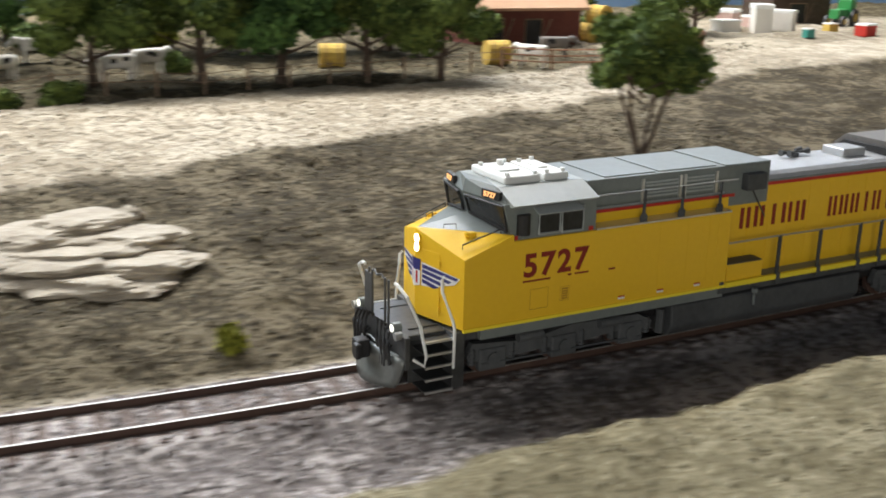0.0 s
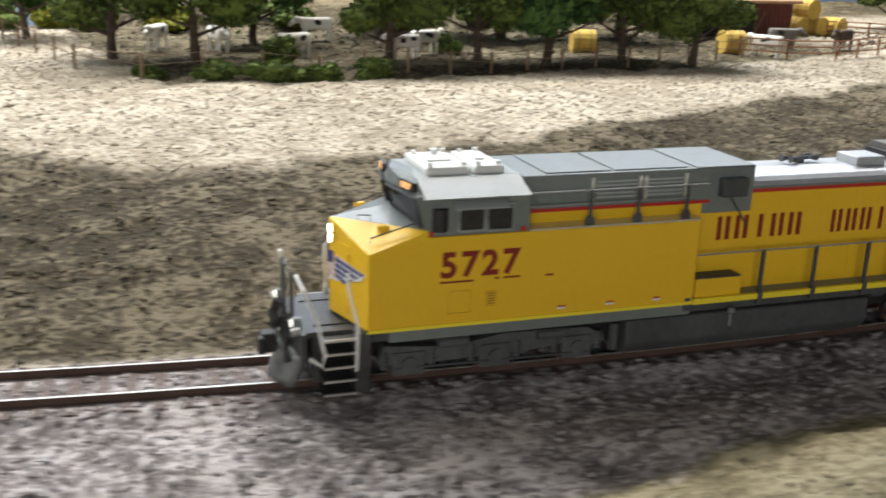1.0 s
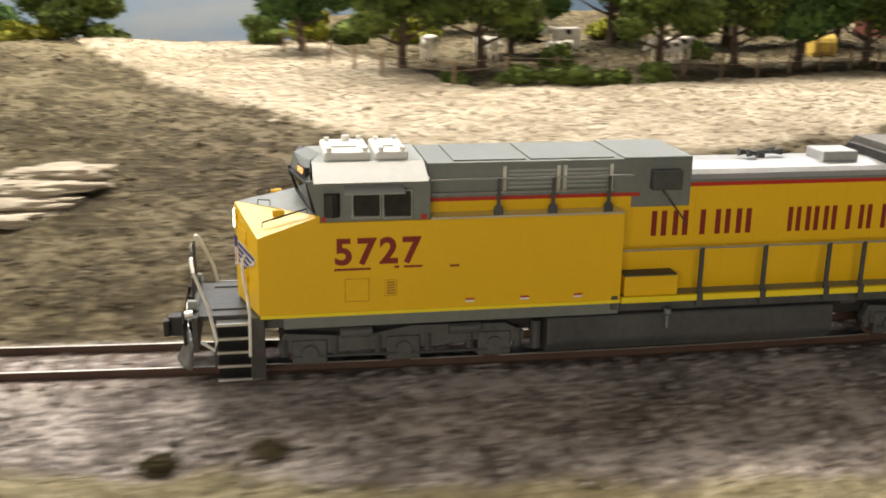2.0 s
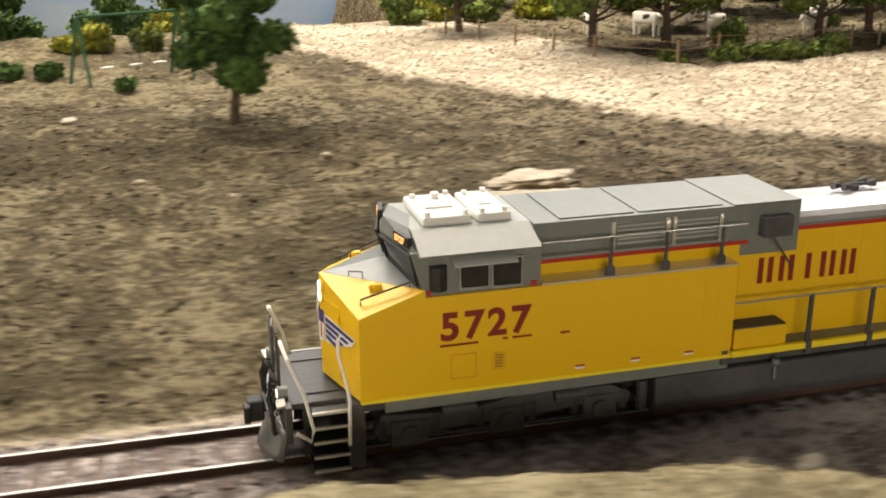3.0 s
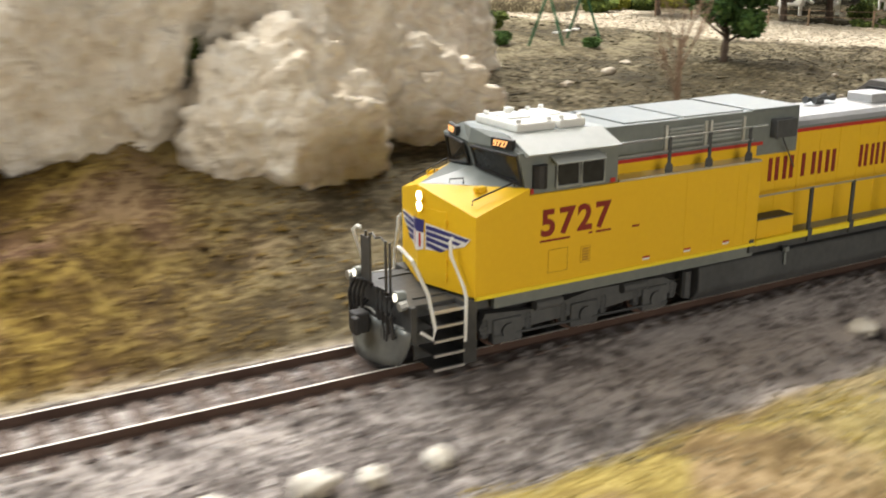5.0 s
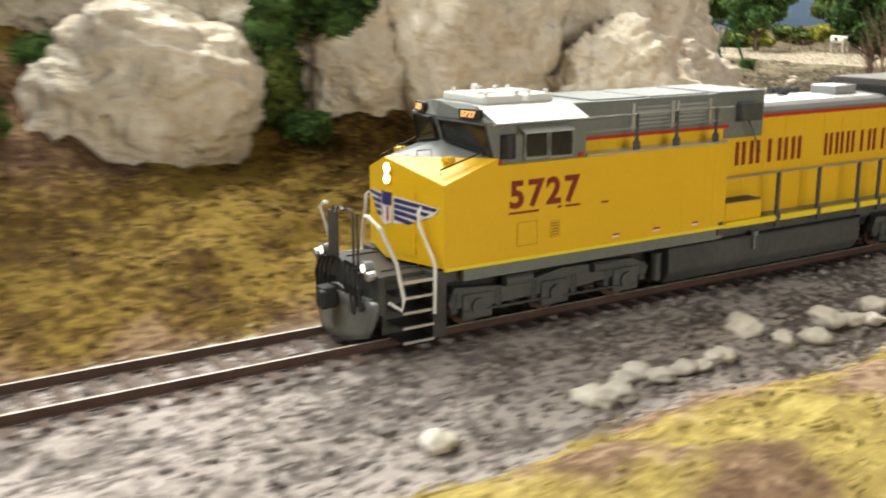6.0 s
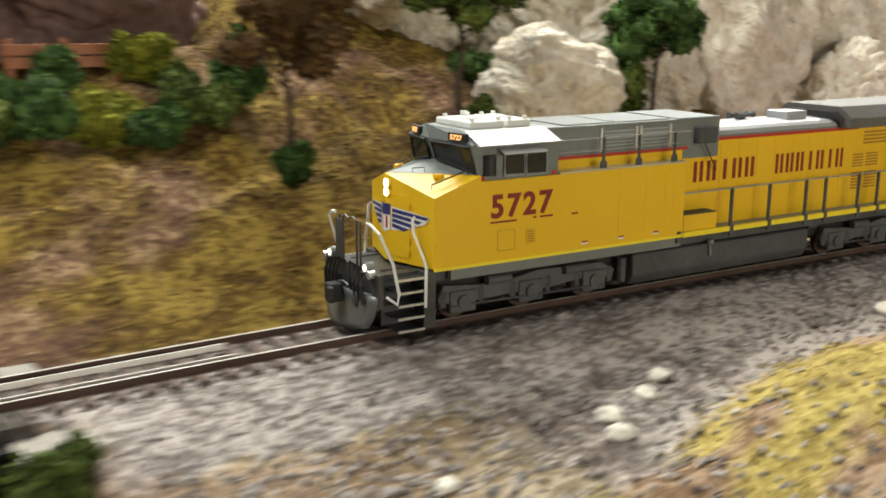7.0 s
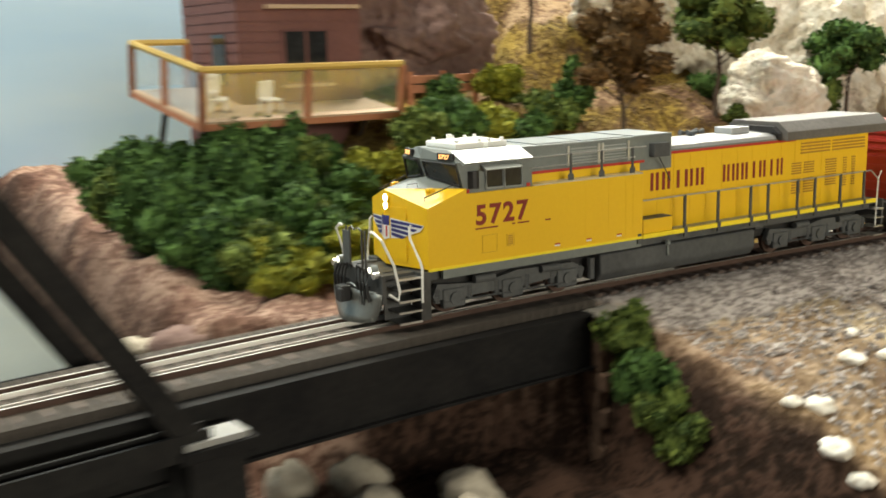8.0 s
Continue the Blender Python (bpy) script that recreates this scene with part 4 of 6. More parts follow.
        rod(bm, [(-10.70, sy * 0.95, 1.60), (-10.90, sy * 0.95, 1.60)], 0.13, 12)
        lamp = p("ditch_light", bm, GREY, pilot)
        bm = B()
        rod(bm, [(-10.90, sy * 0.95, 1.60), (-10.915, sy * 0.95, 1.60)], 0.085, 12)
        p("lens", bm, DITCH, lamp, "lit ditch light lens")
        bm = B()
        for k in range(3):
            rod(bm, [(-10.80, sy * (0.5 + 0.12 * k), 1.1), (-10.98, sy * (0.5 + 0.12 * k), 0.95), (-10.98, sy * (0.5 + 0.1 * k), 0.6)], 0.03)
        p("air_hose", bm, BLACK, pilot)
        for k in range(4):
            bm = B()
            y = sy * (0.28 + 0.2 * k)
            rod(bm, [(-10.80, y, 1.5), (-10.93, y + 0.03, 1.62 - 0.05 * k), (-11.02, y + sy * 0.08, 1.2), (-10.98, y + sy * 0.12, 0.92 - 0.06 * k), (-10.86, y + sy * 0.10, 0.84)], 0.045, 6)
            p("control_hose", bm, BLACK, pilot)
        bm = B()
        rod(bm, [(-10.78, sy * 1.2, 1.5), (-10.95, sy * 1.2, 1.48)], 0.10, 8)
        p("hose_bracket", bm, CHROME, pilot)
    bm = B()
    rod(bm, [(-10.8, 0.0, 0.86), (-11.1, 0.0, 0.86)], 0.11, 8)
    box(bm, -11.42, -11.08, -0.16, 0.20, 0.62, 1.08, 0.05)
    box(bm, -11.50, -11.36, -0.30, -0.06, 0.66, 1.04, 0.04)
    p("coupler", bm, BLACK, pilot, "black knuckle coupler")
    bm = B()
    rod(bm, [(-10.85, -1.2, 1.0), (-10.95, -0.5, 0.98), (-11.0, 0, 1.1), (-10.95, 0.5, 0.98), (-10.85, 1.2, 1.0)], 0.02)
    p("uncoupling_lever", bm, CHROME, pilot)
    # rear end
    bm = B()
    box(bm, 10.3, 11.0, -1.15, 1.15, 1.25, 1.42)
    box(bm, 10.9, 11.0, -1.4, 1.4, 0.5, 1.45)
    rear = p("rear_platform", bm, DARK)
    for k in range(4):
        bm = B()
        box(bm, 10.35, 10.9, -1.5, -0.9, 0.1 + 0.33 * k, 0.14 + 0.33 * k)
        p("step", bm, CHROME, rear)
    bm = B()
    rod(bm, [(10.4, -1.5, 0.5), (10.45, -1.5, 2.3), (10.9, -1.3, 2.5)], 0.03)
    rod(bm, [(11.0, 0, 0.86), (11.3, 0, 0.86)], 0.12, 8)
    p("rear_handrail", bm, WHITE, rear)
    return loco


TRUCK = mat("truck_grey", (0.06, 0.064, 0.066), (0.105, 0.11, 0.112), 0.01, 0.6, bump=0.2, bumpd=0.0002)
GRILLE = mat("grille_ochre", (0.34, 0.17, 0.02), (0.42, 0.22, 0.03), 0.02, 0.6, bump=0)
RADROOF = mat("radiator_roof_grey", (0.10, 0.095, 0.09), (0.15, 0.14, 0.13), 0.02, 0.6, bump=0.2)
PLOUGH = mat("plough_grey", (0.14, 0.15, 0.145), (0.20, 0.21, 0.20), 0.02, 0.34, 0.45, bump=0.1, spec=0.5)
PILOT = mat("pilot_dark", (0.035, 0.036, 0.036), (0.07, 0.072, 0.072), 0.01, 0.4, bump=0.15, spec=0.5)
LOCO = build_loco()


def build_boxcar():
    car = thing("freight_car", "red ribbed freight car coupled behind the locomotive", "freight car")
    bm = B()
    box(bm, -6.6, 6.6, -1.5, 1.5, 1.25, 4.2, 0.03)
    body = part("car_body", bm, CARRED, car)
    for k in range(9):
        for sy in (-1, 1):
            bm = B()
            x = -6.4 + 1.6 * k
            box(bm, x - 0.06, x + 0.06, min(sy * 1.5, sy * 1.57), max(sy * 1.5, sy * 1.57), 1.3, 4.15)
            part("rib", bm, CARRED, body)
    for k in range(8):
        bm = B()
        box(bm, -6.67, -6.6, -1.4, 1.4, 1.5 + 0.33 * k, 1.6 + 0.33 * k)
        part("end_rib", bm, CARRED, body)
    bm = B()
    box(bm, -7.2, 7.2, -1.4, 1.4, 1.0, 1.25)
    part("underframe", bm, DARK, car)
    for x in (-7.0,):
        bm = B()
        for k in range(5):
            box(bm, x - 0.1, x + 0.35, -1.55, -1.5, 0.55 + 0.35 * k, 0.59 + 0.35 * k)
        rod(bm, [(x - 0.1, -1.52, 0.5), (x - 0.1, -1.52, 2.4)], 0.03)
        rod(bm, [(x + 0.35, -1.52, 0.5), (x + 0.35, -1.52, 2.4)], 0.03)
        part("ladder", bm, CHROME, car)
    for cx in (-4.8, 4.8):
        bm = B()
        box(bm, cx - 1.3, cx + 1.3, -1.1, 1.1, 0.35, 0.9, 0.05)
        for k in (-0.9, 0.9):
            rod(bm, [(cx + k, -0.85, 0.45), (cx + k, 0.85, 0.45)], 0.45, 16)
        part("truck", bm, DARK, car)
    return car


CAR = build_boxcar()

# ---- scatter ----


def facets(centres, sizes, seed, flat=1.0, kind="stone"):
    """Many small solids (octahedra) or leaf quads at the given places, joined."""
    r = np.random.RandomState(seed)
    n = len(centres)
    if kind == "stone":
        base = np.array([(1, 0, 0), (-1, 0, 0), (0, 1, 0), (0, -1, 0), (0, 0, 1), (0, 0, -1)], float)
        tri = np.array([(0, 2, 4), (2, 1, 4), (1, 3, 4), (3, 0, 4), (2, 0, 5), (1, 2, 5), (3, 1, 5), (0, 3, 5)])
    else:
        base = np.array([(-1, -0.6, 0), (1, -0.5, 0.15), (0.8, 0.7, 0), (-0.9, 0.5, 0.2)], float)
        tri = np.array([(0, 1, 2, 3)])
    k = len(base)
    v = base[None] * r.uniform(0.6, 1.25, (n, k, 3))
    q = r.normal(size=(n, 4))
    q /= np.linalg.norm(q, axis=1, keepdims=True)
    w, x, y, z = q.T
    R = np.stack([np.stack([1 - 2 * (y * y + z * z), 2 * (x * y - z * w), 2 * (x * z + y * w)], -1),
                  np.stack([2 * (x * y + z * w), 1 - 2 * (x * x + z * z), 2 * (y * z - x * w)], -1),
                  np.stack([2 * (x * z - y * w), 2 * (y * z + x * w), 1 - 2 * (x * x + y * y)], -1)], -2)
    v = np.einsum("nij,nkj->nki", R, v) * np.asarray(sizes)[:, None, None]
    v[..., 2] *= flat
    v += np.asarray(centres)[:, None]
    f = (np.arange(n)[:, None, None] * k + tri[None]).reshape(-1, tri.shape[1])
    return v.reshape(-1, 3), f.tolist()


def strew(name, label, material, n, s_range, d_range, sizes, seed, keep=None, flat=0.8, sink=0.0, kind="stone"):
    r = np.random.RandomState(seed)
    s = r.uniform(*s_range, n)
    d = r.uniform(*d_range, n)
    th, x, y = (np.interp(s, LINE[0], LINE[i]) for i in (1, 2, 3))
    x, y = x - np.sin(th) * d, y + np.cos(th) * d
    ok = np.ones(n, bool) if keep is None else keep(s, d, x, y, r.uniform(0, 1, n))
    s, d, x, y = s[ok], d[ok], x[ok], y[ok]
    z = ground_z(x, y) - sink
    size = r.uniform(sizes[0], sizes[1], len(x)) * np.where(r.uniform(0, 1, len(x)) > 0.93, 1.6, 1.0)
    v, f = facets(np.stack([x, y, z], -1), size, seed + 1, flat, kind)
    return tagged(arrays(name, v, f, material), label, name.split("_")[-1], kind="stuff")


def ballast_keep(s, d, x, y, u):
    edge = np.where(d > 0, 1.7, np.interp(s, NEAR_S, NEAR_D))
    rail = (np.abs(np.abs(d) - 0.7525) > 0.14)
    return (np.abs(d) < edge + u * 0.9 - 0.3) & rail & (s < ravine_edge(d) - 0.5)


strew("ballast", "grey and buff crushed stone ballast along the track", BALLAST, 30000, (-16, 129), (-6.5, 2.6), (0.05, 0.11), 31, ballast_keep, 0.75)
strew("slope_gravel", "loose grey-brown gravel on the slope by the bridge", BALLAST, 6000, (112, 131), (-14, -4), (0.06, 0.14), 33,
      lambda s, d, x, y, u: (s < ravine_edge(d) - 0.3) & (u < 0.5 * step(s, 110, 122)), 0.75)
strew("road_gravel", "pale buff gravel of the farm road", ROADSTONE, 42000, (-40, 60), (12, 50), (0.05, 0.11), 35, lambda s, d, x, y, u: road_mask(x, y) > 0.3 + 0.4 * u, 0.7)
strew("shoulder_gravel", "pale sandy gravel strip beside the far rail", ROADSTONE, 7000, (-16, 112), (1.5, 2.7), (0.04, 0.09), 36, lambda s, d, x, y, u: d < 2.0 + 0.7 * u * u, 0.6)
strew("dry_grass", "brown and olive dry grass on the embankment", TUFT, 36000, (-16, 82), (2.3, 27), (0.045, 0.115), 37,
      lambda s, d, x, y, u: (road_mask(x, y) < 0.5) & (hill_mask(s, d) < 0.5 + 0.5 * u), 0.55)
strew("near_grass", "short olive grass on the near bank", TUFT_OLIVE, 12000, (-16, 88), (-13, -3), (0.03, 0.08), 39,
      lambda s, d, x, y, u: ~ballast_keep(s, d, x, y, u * 0 + 0.2), 0.6)
strew("golden_grass", "golden dry grass on the hillside", TUFT_GOLD, 22000, (82, 127), (2.3, 30), (0.045, 0.11), 41,
      lambda s, d, x, y, u: (hill_mask(s, d) > 0.5 * u) & (waves(x, y, 12, 22) < 0.35 + 0.3 * u), 0.6)
strew("golden_bank", "mustard yellow grass on the near bank", TUFT_MUSTARD, 12000, (80, 122), (-13, -4.8), (0.03, 0.075), 43,
      lambda s, d, x, y, u: (~ballast_keep(s, d, x, y, u * 0 + 0.2)) & (waves(x, y, 9, 21) < 0.05 + 0.3 * u), 0.6)
strew("pasture_litter", "trampled straw-coloured grass of the pasture", TUFT, 7000, (-45, 62), (30, 56), (0.08, 0.2), 45,
      lambda s, d, x, y, u: road_mask(x, y) < 0.4, 0.5)

# ---- rocks ----


def rock(name, label, s, d, z, r3, seed, material=CLIFF, turn=0.0, rough=0.35, sub=4, flat_top=None, group=""):
    x, y, th = on_track(s, d)
    bm = B()
    bmesh.ops.create_icosphere(bm, subdivisions=sub, radius=1.0)
    off = Vector((seed * 3.1, seed * 1.7, seed * 0.9))
    for v in bm.verts:
        p = v.co.normalized()
        k = 1 + rough * 0.7 * noise.noise(p * 1.2 + off) + rough * 0.4 * noise.noise(p * 2.6 + off)
        k += rough * 0.30 * (noise.ridged_multi_fractal(p * 1.4 + off, 0.9, 2.1, 5, 1.0, 2.0) - 1.2)
        k += rough * 0.35 * (abs(noise.noise(Vector((p.x * 2, p.y * 2, p.z * 6 + p.x * 2.5)) + off)) - 0.2)
        if sub > 5:
            q = p * 3.4 + off
            k += rough * 0.11 * (noise.ridged_multi_fractal(q, 0.8, 2.2, 4, 1.0, 2.0) - 1.0)
            k += rough * 0.07 * noise.noise(p * 7.5 + off) + rough * 0.04 * abs(noise.noise(p * 15 + off))
            cells = noise.voronoi(p * 2.3 + off)[0]
            k -= rough * 0.13 * max(0.0, 0.16 - (cells[1] - cells[0])) / 0.16
        c = p * k
        if flat_top:
            c.z = max(min(c.z, flat_top), -flat_top)
        v.co = Vector((c.x * r3[0], c.y * r3[1], c.z * r3[2]))
    ob = part(name, bm, material, None, smooth=sub < 4 or sub > 5)
    ob.matrix_basis = at(x, y, z, math.degrees(th) + turn)
    return tagged(ob, label, "rock", group)


for s, d, z, r3, seed, turn in ((105.0, 12.8, 3.9, (3.7, 2.4, 3.0), 1, 10), (98.0, 16.0, 4.8, (4.8, 3.2, 6.0), 2, -15), (91.5, 16.2, 5.4, (5.4, 3.6, 7.4), 3, 20),
                                (85.0, 17.4, 5.0, (5.0, 3.8, 7.4), 4, -8), (79.0, 20.5, 4.0, (5.0, 3.4, 5.8), 5, 15), (74.5, 24.5, 3.0, (4.0, 3.0, 3.6), 6, 40),
                                (86.6, 12.2, 2.4, (3.2, 2.2, 3.6), 7, 0), (80.5, 16.6, 2.0, (4.0, 2.2, 2.6), 8, -20), (101.5, 18.5, 8.5, (4.6, 3.4, 5.0), 9, 0),
                                (107.5, 19.5, 9.5, (4.2, 3.0, 4.4), 10, 0), (94.5, 21.5, 9.8, (6.5, 3.4, 6.0), 11, 0)):
    rock("rock_outcrop", "weathered buff limestone outcrop on the hillside", s, d, z, r3, seed, CLIFF, turn, 0.26 if seed == 1 else 0.42, 6, group="cliff rocks")
MAUVE = mat("mauve_rock", (0.12, 0.075, 0.07), (0.26, 0.175, 0.15), 0.04, 0.95, bump=0.8, fine=0.005, bumpd=0.002)
rock("rock_outcrop", "mauve-brown weathered rock above the hedge", 121.0, 22.0, 7.6, (5.0, 3.0, 4.6), 14, MAUVE, 10, 0.5, 6)
for k, (s, d, z, a, b_) in enumerate(((16.8, 8.5, 0.40, 2.7, 1.3), (15.7, 9.1, 0.62, 2.4, 1.3), (17.4, 9.6, 0.86, 2.3, 1.4), (15.4, 10.2, 1.0, 1.7, 1.1), (18.0, 10.8, 1.2, 1.9, 1.2), (16.6, 11.3, 1.35, 1.5, 1.0))):
    rock("rock_slab", "flat layered limestone ledge in the embankment", s, d, z, (a, b_, 0.42), 20 + k, LIMESTONE, 8 * k - 20, 0.5, 4, 0.7, "layered ledge")
for k, (s, d, z, a, b_) in enumerate(((49.5, 10.2, 0.7, 2.2, 0.9), (49.0, 10.9, 1.05, 2.0, 0.9), (48.4, 11.6, 1.4, 1.9, 0.9), (48.0, 12.3, 1.7, 1.6, 0.8))):
    rock("rock_slab", "flat layered limestone ledge in the slope", s, d, z, (a, b_, 0.30), 30 + k, LIMESTONE, 6 * k, 0.5, 4, 0.7, "upper ledge")
NEAR_STONES = [(47.5, -3.1, 0.28), (49, -2.9, 0.3), (78.2, -3.3, 0.3), (71.8, -3, 0.36), (72.6, -3.2, 0.28), (76, -3.5, 0.2), (105.5, -4.2, 0.3), (101.5, -4.4, 0.28), (102.2, -4.5, 0.34), (101, -4, 0.22), (96.8, -3.3, 0.34), (96.2, -3.9, 0.26), (94.5, -3.7, 0.36), (95.3, -4.1, 0.3), (93.8, -3.9, 0.24), (99.6, -4.2, 0.26), (98.6, -4.1, 0.2), (115.8, -5.4, 0.22), (117.2, -5.8, 0.24), (117.4, -6.3, 0.26), (121.8, -6.2, 0.2), (122.5, -8, 0.26), (127, -9, 0.3), (127.6, -8.6, 0.2), (73.2, -3.6, 0.3), (70.8, -3.2, 0.26), (128, -10.2, 0.34), (123.8, -7.7, 0.28), (100.6, -3.9, 0.26), (100.4, -4.4, 0.22), (99.1, -4.3, 0.18), (98.2, -4.0, 0.24), (96.4, -2.8, 0.26), (93.4, -4.2, 0.24), (92.6, -3.6, 0.3), (91.6, -3.9, 0.22), (90.2, -3.7, 0.26), (128.1, -11.0, 0.24), (114.8, -4.8, 0.22)]
FAR_STONES = [(14.9, 13.1, 0.35), (66.7, 20.6, 0.3), (63.7, 22.9, 0.26), (67.5, 9.1, 0.16), (66.8, 8.9, 0.14), (69.8, 19.8, 0.25), (61, 16, 0.14), (75, 18, 0.4), (-5.3, 6, 0.2), (58, 14, 0.12), (51.5, 8, 0.13), (54.3, 17.4, 0.14), (36.5, 24, 0.2), (41, 20.5, 0.22)]
# a row of stones where the ballast meets the near bank
pick = random.Random(77)
ROW = [(62.2 + 0.5 * k + pick.uniform(-0.15, 0.15), float(np.interp(62.2 + 0.5 * k, [61, 64.5, 69], [-2.3, -2.95, -4.1])) + pick.uniform(-0.2, 0.2), pick.uniform(0.2, 0.36)) for k in range(14)]
for k, (s, d, a) in enumerate(NEAR_STONES + ROW + FAR_STONES):
    x, y, z, _ = spot(s, d)
    white = d < 0
    rock("stone", "loose chalky white stone at the ballast edge" if white else "loose pale limestone piece lying on the ground", s, d, z + a * (0.4 if white else 0.25), (a * 1.25, a * 0.95, a * 0.7), 40 + k, CHALK if white else LIMESTONE, k * 37, 0.6, 3, None, "loose stones")
for k, (s, d) in enumerate(((134.5, -4.0), (136.5, -2.0), (138.0, -5.0), (135.5, 0.5), (132.5, -6.5), (137.2, 1.5), (133.4, -2.2))):
    x, y, z, _ = spot(s, d)
    rock("boulder", "buff boulder on the ravine floor", s, d, z + 0.3, (0.9, 0.7, 0.7), 90 + k, LIMESTONE, k * 50, 0.4, 3, None, "ravine boulders")
for k, (s, d) in enumerate(((138.6, 4.8), (139.4, 7.0), (139.8, 9.0), (140.2, 11.2), (140.5, 13.5), (140.6, 16.0))):
    x, y, z, _ = spot(s - 0.8, d)
    rock("boulder", "dusty brown rock along the bank's edge", s, d, z - 0.7, (1.2, 0.8, 0.6), 110 + k, LIMESTONE if k % 2 else MAUVE, k * 50, 0.45, 3, None, "bank rocks")

# ---- trees and bushes ----


def blob_cloud(blobs, n, size, seed):
    """Leaf quads on and in a group of ellipsoids (centre, radii)."""
    r = np.random.RandomState(seed)
    w = np.array([b[1][0] * b[1][1] + b[1][0] * b[1][2] for b in blobs])
    pick = r.choice(len(blobs), n, p=w / w.sum())
    p = r.normal(size=(n, 3))
    p /= np.linalg.norm(p, axis=1, keepdims=True)
    p *= (r.uniform(0.55, 1.0, n) ** 0.5 * r.uniform(0.82, 1.12, n))[:, None]
    c = np.array([b[0] for b in blobs])[pick]
    e = np.array([b[1] for b in blobs])[pick]
    return facets(c + p * e, r.uniform(size * 0.6, size * 1.3, n), seed + 5, 1.0, "leaf")


def core(bm, blobs, seed, k=0.8):
    for i, (c, e) in enumerate(blobs):
        got = bmesh.ops.create_icosphere(bm, subdivisions=2, radius=1.0)["verts"]
        for v in got:
            q = v.co * (k * (1 + 0.25 * noise.noise(v.co * 2.5 + Vector((seed, i * 3.3, 0)))))
            v.co = Vector((q.x * e[0] + c[0], q.y * e[1] + c[1], q.z * e[2] + c[2]))
    return bm


def crown_of(parent, name, blobs, n, size, seed, material):
    bm = B()
    core(bm, blobs, seed)
    v, f = blob_cloud(blobs, n, size, seed)
    vs = [bm.verts.new(p) for p in v]
    for q in f:
        bm.faces.new([vs[i] for i in q])
    bm.transform(Matrix.Scale(S, 4))
    me = bpy.data.meshes.new(name)
    bm.to_mesh(me)
    bm.free()
    me.materials.append(material)
    ob = new(name, me)
    ob.parent = parent
    return ob


def make_tree(label, h, clear, wide, seed, leaf, m, n=1700, size=0.2, lean=0.2, stems=1, group="", trunk_r=0.22):
    r = random.Random(seed)
    tree = thing("tree", label, "tree", m, group)
    bm = B()
    tops = []
    for k in range(stems):
        a = 6.283 * k / stems + seed
        sp = 0.0 if stems == 1 else wide * 0.38
        pts = [(0.06 * math.cos(a) * (stems > 1), 0.06 * math.sin(a) * (stems > 1), -0.15)]
        for j in range(1, 5):
            u = j / 4
            pts.append((sp * u * math.cos(a) + r.uniform(-lean, lean) * u, sp * u * math.sin(a) + r.uniform(-lean, lean) * u, clear * 1.25 * u + (h - clear) * 0.45 * u * u))
        rod(bm, pts, trunk_r / (1 + 0.6 * (stems > 1)), 7, trunk_r * 0.4)
        tops.append(pts[-2])
    part("trunk", bm, BARK, tree, "rough brown trunk")
    for k in range(4):
        a = 1.57 * k + seed
        bm = B()
        z0 = clear * (0.85 + 0.12 * k)
        rod(bm, [(0, 0, z0), (wide * 0.2 * math.cos(a), wide * 0.2 * math.sin(a), z0 + 0.5), (wide * 0.38 * math.cos(a), wide * 0.38 * math.sin(a), z0 + 1.1)], trunk_r * 0.35, 5, 0.03)
        part("limb", bm, BARK, tree)
    blobs = []
    count = 9
    for k in range(count):
        u = (k + 0.5) / count
        a = k * 2.4 + seed
        rad = wide * 0.5 * (0.55 + 0.75 * math.sin(3.14 * min(0.95, u * 0.9 + 0.12))) * 0.62
        e = wide * r.uniform(0.17, 0.27)
        blobs.append(((rad * math.cos(a), rad * math.sin(a), clear + e * 0.7 + (h - clear - e) * u), (e, e, e * r.uniform(0.6, 0.95))))
    blobs.append(((0, 0, clear + (h - clear) * 0.55), (wide * 0.27, wide * 0.27, (h - clear) * 0.42)))
    crown_of(tree, "crown", blobs, n, size, seed, leaf)
    return tree


def stand(x, y, turn=0.0, sink=0.05, rx=0.0):
    return at(x, y, float(ground_z(x, y)) - sink, turn, rx)


G1 = "roadside tree row"
row = [(-25.6, 39.0, 1.0), (-21.5, 37.2, 0.95), (-16.8, 43.5, 1.15), (-11.2, 34.9, 0.92), (-5.2, 36.0, 1.0), (-0.8, 35.6, 1.1), (4.4, 35.4, 1.0), (8.2, 33.2, 0.86), (-29.5, 47.5, 0.9), (1.6, 46.5, 1.2), (-7.0, 48.0, 1.15), (10.5, 45.5, 1.1)]
protos = [make_tree("bushy green foam-foliage tree with a dark trunk", 8.4, 1.5, 6.6, 3, LEAF, stand(*row[0][:2], 20), 5200, 0.19, group=G1, trunk_r=0.32),
          make_tree("dark green foam-foliage tree with a straight trunk", 9.0, 1.7, 6.8, 5, LEAF, stand(*row[1][:2], 70), 5200, 0.19, group=G1, trunk_r=0.32),
          make_tree("ragged green foam-foliage tree with a leaning trunk", 8.2, 1.5, 6.6, 8, LEAF_DK, stand(*row[2][:2], 110), 5200, 0.19, lean=0.5, group=G1, trunk_r=0.3)]
for k, (x, y, sc) in enumerate(row[3:]):
    t = copy_thing(protos[k % 3], stand(x, y, 67 * k))
    t.scale = (sc, sc, sc)
